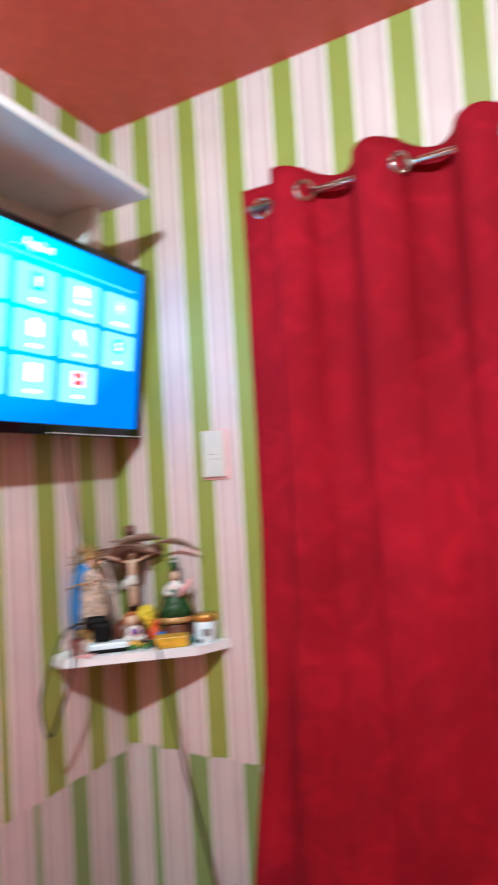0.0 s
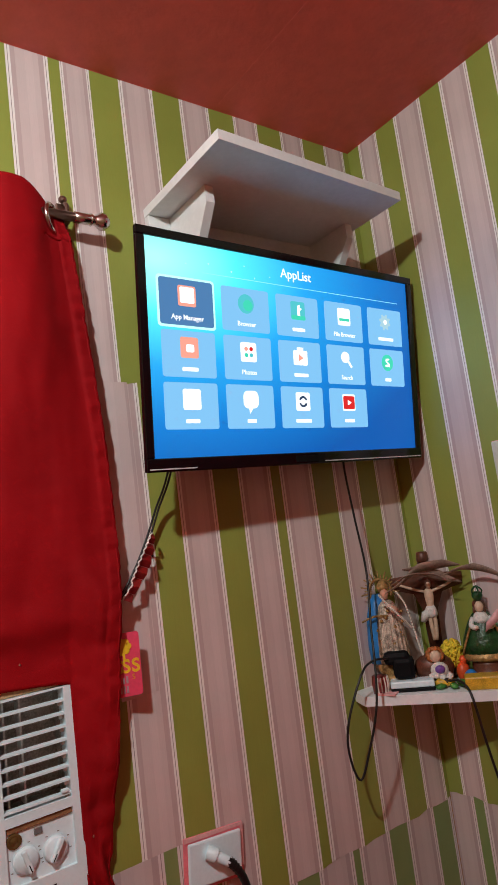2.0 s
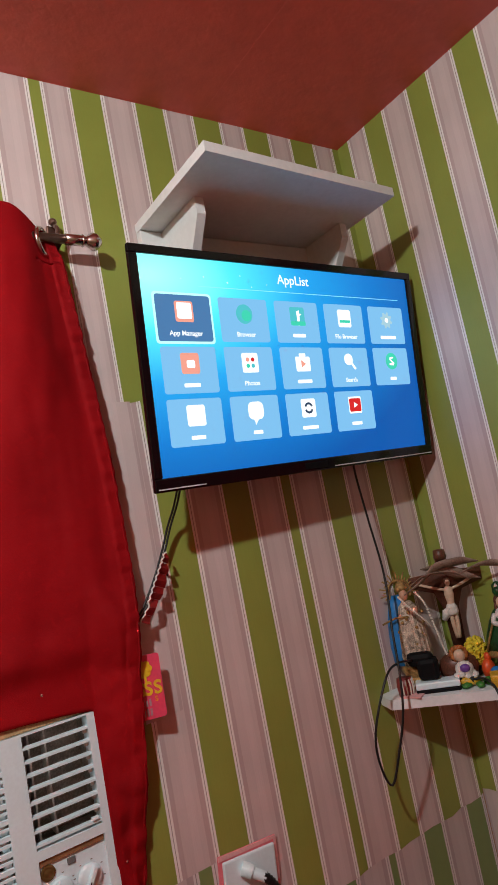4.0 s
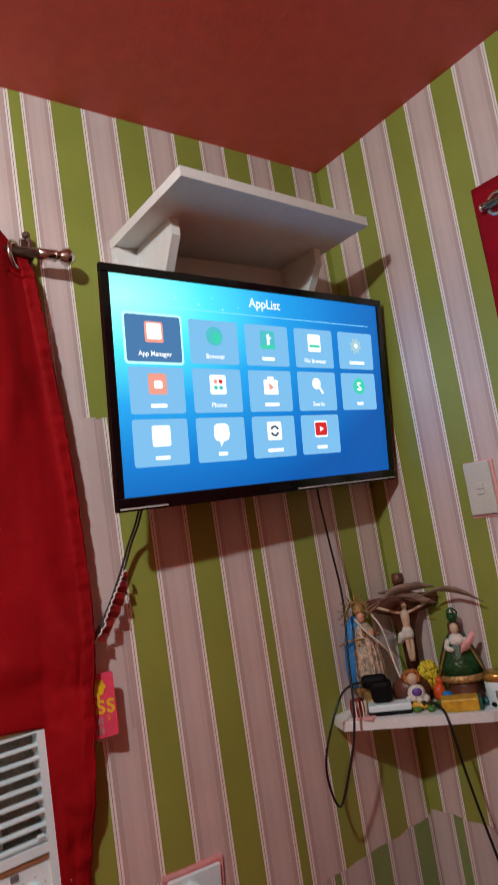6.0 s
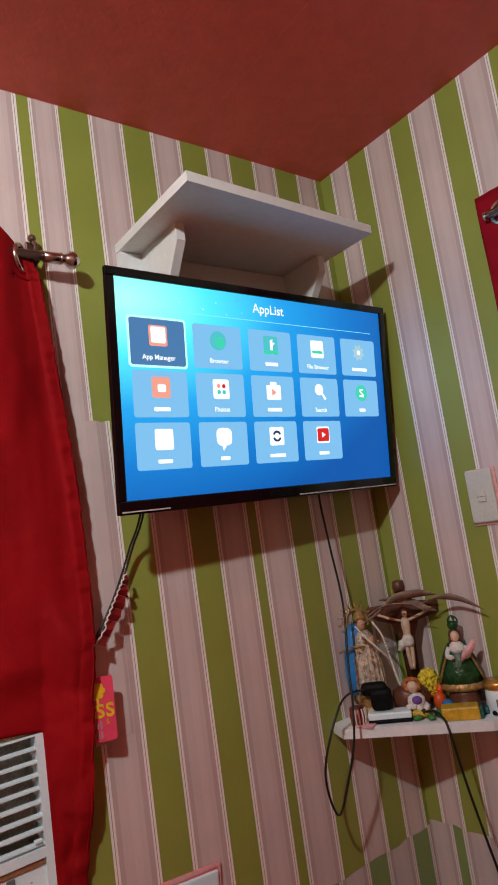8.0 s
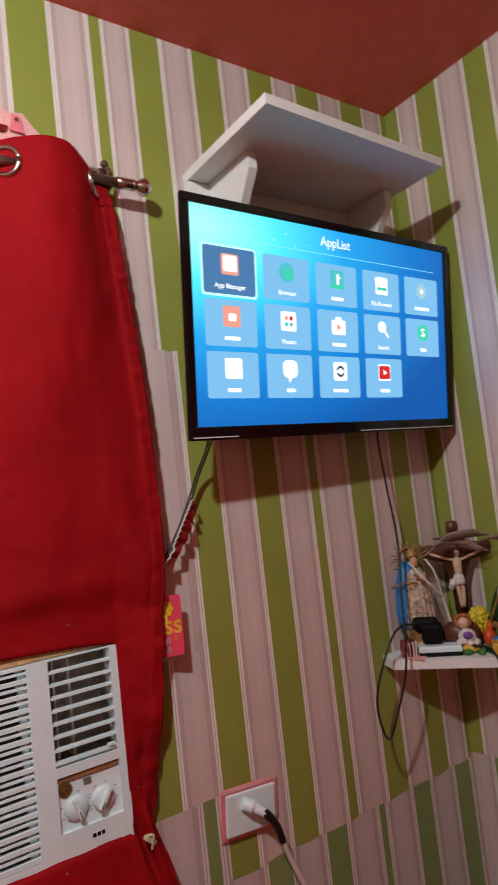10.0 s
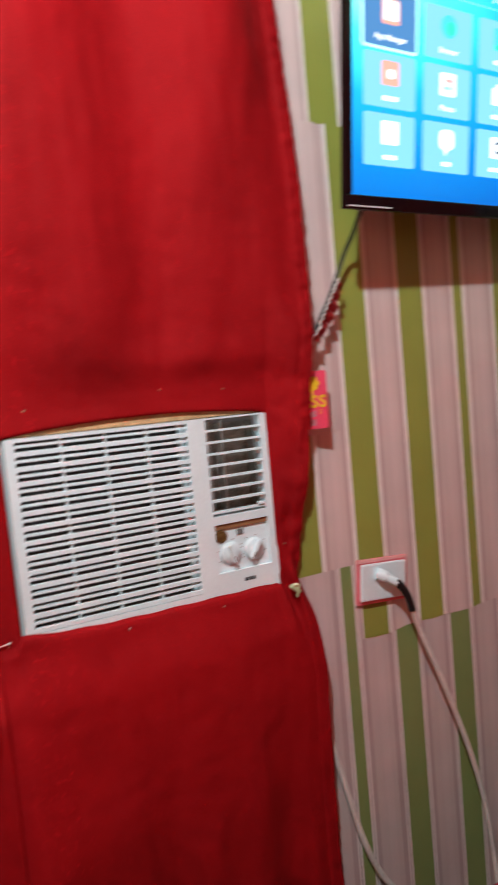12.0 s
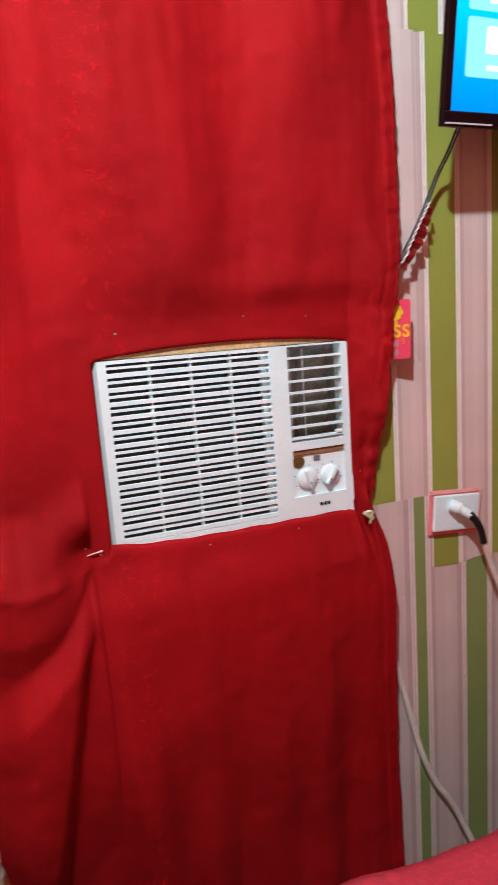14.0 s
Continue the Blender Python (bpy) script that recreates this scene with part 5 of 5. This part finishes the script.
figure("saint_statuette", "green robed statuette with a small crown on a brown base", (-0.047, -0.207, SHELF), bm, ["green", "dark_wood", "lace", "old_gold", "ivory", "pink_pale"]).rotation_euler = (0, 0, radians(-52))

# angel figurine lying among flowers
bm = bmesh.new()
ball(bm, (-0.006, 0.006, 0.034), (0.044, 0.028, 0.034), 0)
ball(bm, (-0.004, -0.022, 0.062), (0.0125, 0.011, 0.0135), 1)
for k in range(14):
    a = k * 0.449
    ball(bm, (-0.004 + 0.014 * math.cos(a), -0.014 + 0.004 * math.sin(3 * a), 0.064 + 0.013 * math.sin(a)), 0.0068, 2, 1)
ball(bm, (0.0, -0.026, 0.034), (0.020, 0.012, 0.018), 5)
ball(bm, (0.0, -0.036, 0.038), (0.011, 0.006, 0.009), 3)
for k in range(9):
    a = k * 0.7
    ball(bm, (0.019 * math.cos(a), -0.030 + 0.006 * math.sin(a), 0.022 + 0.004 * math.sin(2 * a)), (0.009, 0.007, 0.007), 5, 1)
ball(bm, (0.004, -0.034, 0.011), (0.024, 0.012, 0.010), 4)
figure("angel_figurine", "small doll figurine with copper hair on a flower base", (-0.118, -0.128, SHELF), bm, ["dark_wood", "ivory", "copper", "purple", "amber", "lace"]).rotation_euler = (0, 0, radians(-42))

bm = bmesh.new()
rng = random.Random(3)
for k in range(260):
    v = Vector((rng.gauss(0, 1), rng.gauss(0, 1), rng.gauss(0, 1))).normalized()
    ball(bm, (v.x * 0.024, v.y * 0.019, 0.028 + v.z * 0.027), (0.0065, 0.0025, 0.0055 + rng.random() * 0.002), 0, 1, (rng.random() * 180, rng.random() * 180, rng.random() * 180))
ball(bm, (0, 0, 0.028), (0.020, 0.015, 0.023))
tagged(part("yellow_flower", bm, "yellow", smooth=True), "frilly yellow foam flower beside a figurine", "flower").matrix_basis = pose(-0.074, -0.136, SHELF + 0.028)
bm = bmesh.new()
for k in range(8):
    a = k * 0.8
    ball(bm, (0.034 * math.cos(a), 0.016 * math.sin(a), 0.006), (0.018, 0.010, 0.006), 0, 1, (0, 0, math.degrees(a)))
tagged(part("leaf_base", bm, "leaf_green", smooth=True), "green painted leaves under the figurine", "ornament").matrix_basis = pose(-0.126, -0.166, SHELF, 0, 0, -45)
bm = ball(bmesh.new(), (0, 0, 0.014), (0.014, 0.014, 0.015))
tagged(part("blue_bauble", bm, "blue", smooth=True), "small round blue ornament", "ornament").location = (-0.083, -0.186, SHELF)
part("bauble_centre", ball(bmesh.new(), (-0.009, -0.009, 0.016), (0.006, 0.006, 0.006), 0, 1), "pink", bpy.data.objects["blue_bauble"])
bm = ball(bmesh.new(), (0, 0, 0.020), (0.016, 0.014, 0.022))
ball(bm, (0.004, 0, 0.044), (0.008, 0.008, 0.010))
tagged(part("orange_ornament", bm, "orange_red", smooth=True), "small orange-red ornament beside the bauble", "ornament").location = (-0.078, -0.163, SHELF)

yb = thing("yellow_box", "flat amber yellow box lying on the shelf edge", "box", (-0.098, -0.230, SHELF), turn=(0, 0, -51))
part("body", boxed(-0.040, 0.036, -0.020, 0.018, 0, 0.026, 0.003), "amber", yb)
part("end_band", boxed(0.0362, 0.043, -0.019, 0.017, 0.001, 0.025, 0.002), "teal", yb, "teal end band")
bm = ball(bmesh.new(), (0, 0, 0.009), (0.013, 0.010, 0.009))
tagged(part("bottle_cap", bm, "teal", smooth=True), "dark teal plastic cap", "cap").location = (-0.050, -0.262, SHELF)
bm = ball(bmesh.new(), (0, 0, 0.006), (0.009, 0.007, 0.006))
tagged(part("bottle_cap", bm, "dark", smooth=True), "small black plastic cap on the shelf edge", "cap").location = (-0.056, -0.283, SHELF)

jar = thing("glass_jar", "small white jar with a shiny gold lid", "jar", (-0.034, -0.282, SHELF))
part("body", lathe(bmesh.new(), [(0.024, 0), (0.0265, 0.003), (0.0265, 0.046), (0.024, 0.050)], n=26), "white_plastic", jar, smooth=True)
part("lid", lathe(bmesh.new(), [(0.0265, 0.0502), (0.028, 0.052), (0.028, 0.064), (0.026, 0.066)], n=26), "gold", jar, "shiny gold lid", True)
lab = part("label", boxed(-0.010, 0.008, -0.0285, -0.0262, 0.018, 0.034, 0.0005), "grey_plastic", jar, "small dark printed label")
lab.rotation_euler = (0, 0, radians(-50))

ad = thing("power_adapter", "flat white power adapter with a black underside", "adapter", (-0.182, -0.108, SHELF), turn=(0, 0, -48))
part("base", boxed(-0.046, 0.046, -0.018, 0.018, 0, 0.008, 0.002), "dark", ad)
part("cover", boxed(-0.046, 0.046, -0.018, 0.018, 0.0082, 0.022, 0.003), "white_plastic", ad)
part("cable_neck", tube(bmesh.new(), [(0.047, 0, 0.012), (0.062, 0.0, 0.014), (0.075, -0.005, 0.014)], 0.007, 8), "rubber", ad, "black cable neck", True)
bp = thing("black_charger", "black plug-in charger standing on the adapter", "charger", (-0.185, -0.092, SHELF + 0.0225), turn=(0, 0, -48))
part("body", boxed(-0.022, 0.024, -0.016, 0.018, 0, 0.046, 0.010), "dark", bp)
part("block", boxed(-0.040, 0.016, -0.012, 0.016, 0.030, 0.058, 0.010), "dark", bp)
tin = thing("striped_tin", "small maroon and cream striped tin", "tin", (-0.232, -0.062, SHELF))
part("body", lathe(bmesh.new(), [(0.016, 0), (0.018, 0.02), (0.016, 0.036)], n=18), "maroon", tin, smooth=True)
for k in range(6):
    a = -0.4 - k * 0.45
    part("stripe", tube(bmesh.new(), [(0.0165 * math.cos(a), 0.0165 * math.sin(a), 0.001), (0.0186 * math.cos(a), 0.0186 * math.sin(a), 0.02), (0.0165 * math.cos(a), 0.0165 * math.sin(a), 0.035)], 0.0016, 5, 3), "pearl", tin)
bm = prism(bmesh.new(), [(-0.02, -0.024), (0.026, -0.020), (0.022, 0.026), (-0.024, 0.018)], "z", 0, 0.003)
tagged(part("folded_paper", bm, "pink_pale"), "small folded pinkish paper on the shelf", "paper").matrix_basis = pose(-0.228, -0.078, SHELF + 0.0005, 0, 0, 20)


def dried_leaf(points, widths, tilt):
    """A curled blade along a spine, folded at its midrib."""
    bm = bmesh.new()
    sp = smooth_path(points, 5)
    rows = []
    for i, q in enumerate(sp):
        t = i / (len(sp) - 1)
        w = lerp_at(1 - t, [(1 - k / (len(widths) - 1), v) for k, v in enumerate(widths)])
        d = (sp[min(i + 1, len(sp) - 1)] - sp[max(i - 1, 0)]).normalized()
        sd = d.cross(Vector(tilt)).normalized()
        up = sd.cross(d)
        rows.append([bm.verts.new(q + sd * w * k + up * (0.35 * w * abs(k) - 0.05 * w * math.sin(9 * t))) for k in (-1, -0.5, 0, 0.5, 1)])
    for a, b in zip(rows, rows[1:]):
        for k in range(4):
            bm.faces.new((a[k], a[k + 1], b[k + 1], b[k]))
    ob = thicken(tagged(part("dried_leaf", bm, "leaf", smooth=True), "brown curled dried palm leaf over the statuettes", "leaf", "dried palm leaves"), 0.001, 0)
    return ob


dried_leaf([(-0.205, -0.09, 1.300), (-0.16, -0.10, 1.315), (-0.115, -0.115, 1.335), (-0.075, -0.15, 1.342), (-0.045, -0.175, 1.340)], [0.002, 0.008, 0.020, 0.018, 0.001], (0.3, 0.5, 0.8))
dried_leaf([(-0.150, -0.10, 1.345), (-0.11, -0.11, 1.338), (-0.07, -0.13, 1.318), (-0.03, -0.16, 1.300)], [0.001, 0.010, 0.014, 0.001], (0.6, 0.6, 0.5))
dried_leaf([(-0.085, -0.15, 1.320), (-0.062, -0.182, 1.332), (-0.048, -0.215, 1.328), (-0.038, -0.25, 1.318), (-0.032, -0.285, 1.304)], [0.001, 0.006, 0.018, 0.014, 0.001], (0.5, 0.2, 0.8))
dried_leaf([(-0.19, -0.085, 1.31), (-0.15, -0.11, 1.330), (-0.10, -0.14, 1.325), (-0.07, -0.165, 1.305)], [0.001, 0.006, 0.007, 0.001], (0.1, 0.2, 0.9))

# ---- door curtain and rod ----
HEM = [(2.17, 0.463), (1.5, 0.461), (1.284, 0.458), (0.975, 0.446), (0.726, 0.412), (0.579, 0.392), (0.3, 0.385), (0.05, 0.38)]


def fold_wave(s):
    """One rounded fold to every 0.207 m, steep on the side of the corner."""
    ph = 2 * math.pi * (s - 0.572) / 0.207
    return math.cos(ph + 0.25 * (math.cos(ph) - 1))


def suede_x(s, z):
    """How far the door curtain hangs from the wall, at a distance s from the corner."""
    top = ease(1.2, 2.1, z)
    c = fold_wave(s)
    x = -0.068 - 0.036 * math.copysign(abs(c) ** 0.6, c) * (0.34 + 0.66 * top)
    x -= (0.010 * math.sin(s * 23 + z * 1.1) + 0.008 * math.sin(s * 41 - z * 2)) * (1 - top)
    flat = 1 - ease(0.535, 0.562, s + 0.10 * ease(1.3, 0.4, z))
    x = x * (1 - flat) - 0.056 * flat
    return x - 0.004 * noise.noise(Vector((s * 8, z * 5, 2.0))) - 0.0018 * noise.noise(Vector((s * 34, z * 12, 6.0)))


def suede_sheet():
    zs, n = span(0.04, 2.134, 90) + [2.134], 200
    bm, grid = bmesh.new(), []
    for z in zs:
        a = lerp_at(z, HEM)
        row = []
        for i in range(n + 1):
            s = a + (1.75 - a) * i / n
            zz = z + (0.012 * fold_wave(s) * ease(0.53, 0.56, s) + 0.003 * (1 - ease(0.53, 0.56, s))) * ease(2.05, 2.134, z)
            row.append(bm.verts.new((suede_x(s, z), -s, zz)))
        grid.append(row)
    for j in range(len(zs) - 1):
        for i in range(n):
            bm.faces.new((grid[j][i], grid[j][i + 1], grid[j + 1][i + 1], grid[j + 1][i]))
    return bm


dc = thing("door_curtain", "crimson suede curtain hanging on metal eyelets", "curtain")
thicken(part("cloth", suede_sheet(), "curtain_suede", dc, smooth=True), 0.0015)
for s in (0.512, 0.628, 0.836, 1.043, 1.25):
    slope = (suede_x(s + 0.012, 2.09) - suede_x(s - 0.012, 2.09)) / 0.024
    ring_at("eyelet", dc, (suede_x(s, 2.09) - 0.001, -s, 2.086), (1, slope, 0), 0.021, 0.0055)
dr = thing("curtain_rod", "silver metal curtain rod over the crimson curtain", "curtain rod", (-0.068, 0, 2.086))
part("pole", tube(bmesh.new(), [(0, -0.487, 0), (0, -1.8, 0)], 0.0085, 14, 1, smooth_it=False), "chrome", dr, smooth=True)
part("end_cap", lathe(bmesh.new(), [(0.0085, 0), (0.0095, 0.001), (0.0095, 0.005), (0.006, 0.007)], (0, -0.488, 0), 16, turn=pose(0, 0, 0, -90, 0, 0)), "chrome", dr, smooth=True)
part("bracket", boxed(-0.006, 0.066, -0.775, -0.765, 0.009, 0.018, 0.001), "chrome", dr)

# ---- bed, pillow, cushion ----
bed = thing("bed", "bed with a rumpled red fleece blanket", "bed", (0, 0, 0))
part("base", boxed(-1.15, -0.16, -2.25, -0.35, 0.0, 0.26, 0.01), "dark_wood", bed)
part("mattress", boxed(-1.15, -0.16, -2.25, -0.33, 0.262, 0.43, 0.03), "pillow", bed)
bm = bmesh.new()
nx, ny, grid = 44, 70, []
for i in range(nx + 1):
    row = []
    for j in range(ny + 1):
        x, y = -1.20 + 1.06 * i / nx, -0.27 - 2.0 * j / ny
        drop = max(0.0, 0.05 - (-0.27 - y)) / 0.05 + max(0.0, 0.05 - (x + 1.20)) / 0.05
        z = 0.484 + 0.018 * noise.noise(Vector((x * 4, y * 4, 5))) + 0.007 * noise.noise(Vector((x * 14, y * 14, 1))) - 0.10 * min(1, drop) ** 2
        row.append(bm.verts.new((x, y, z)))
    grid.append(row)
for i in range(nx):
    for j in range(ny):
        bm.faces.new((grid[i][j], grid[i + 1][j], grid[i + 1][j + 1], grid[i][j + 1]))
blanket = thicken(tagged(part("blanket", bm, "blanket", smooth=True), "rumpled red fleece blanket spread over the bed", "blanket"), 0.012)


def pillow(name, material, label, w, h, d, at, turn):
    bm = bmesh.new()
    bmesh.ops.create_uvsphere(bm, u_segments=64, v_segments=44, radius=1)
    for v in bm.verts:
        x, y, z = v.co
        v.co = Vector((math.copysign(abs(x) ** 0.55, x) * w / 2, y * d / 2, math.copysign(abs(z) ** 0.55, z) * h / 2))
        v.co += 0.014 * noise.noise_vector(v.co * 12) + 0.010 * noise.noise_vector(v.co * 34) + 0.004 * noise.noise_vector(v.co * 80)
    ob = tagged(part(name, bm, material, smooth=True), label, "pillow" if name == "pillow" else "cushion")
    ob.matrix_basis = pose(*at, *turn)
    return ob
bench = thing("bedside_box", "low dark wooden box beside the bed", "box", (-1.68, -0.30, 0))
part("body", boxed(-0.26, 0.26, -0.18, 0.14, 0.0, 0.460, 0.006), "dark_wood", bench)
pillow("pillow", "floral", "wrinkled pale printed pillow against the red curtain", 0.34, 0.32, 0.13, (-1.712, -0.245, 0.600), (14, 0, 0))
pillow("cushion", "dark_cushion", "dark maroon cushion at the foot of the crimson curtain", 0.26, 0.20, 0.12, (-0.19, -0.50, 0.553), (0, 0, -80))
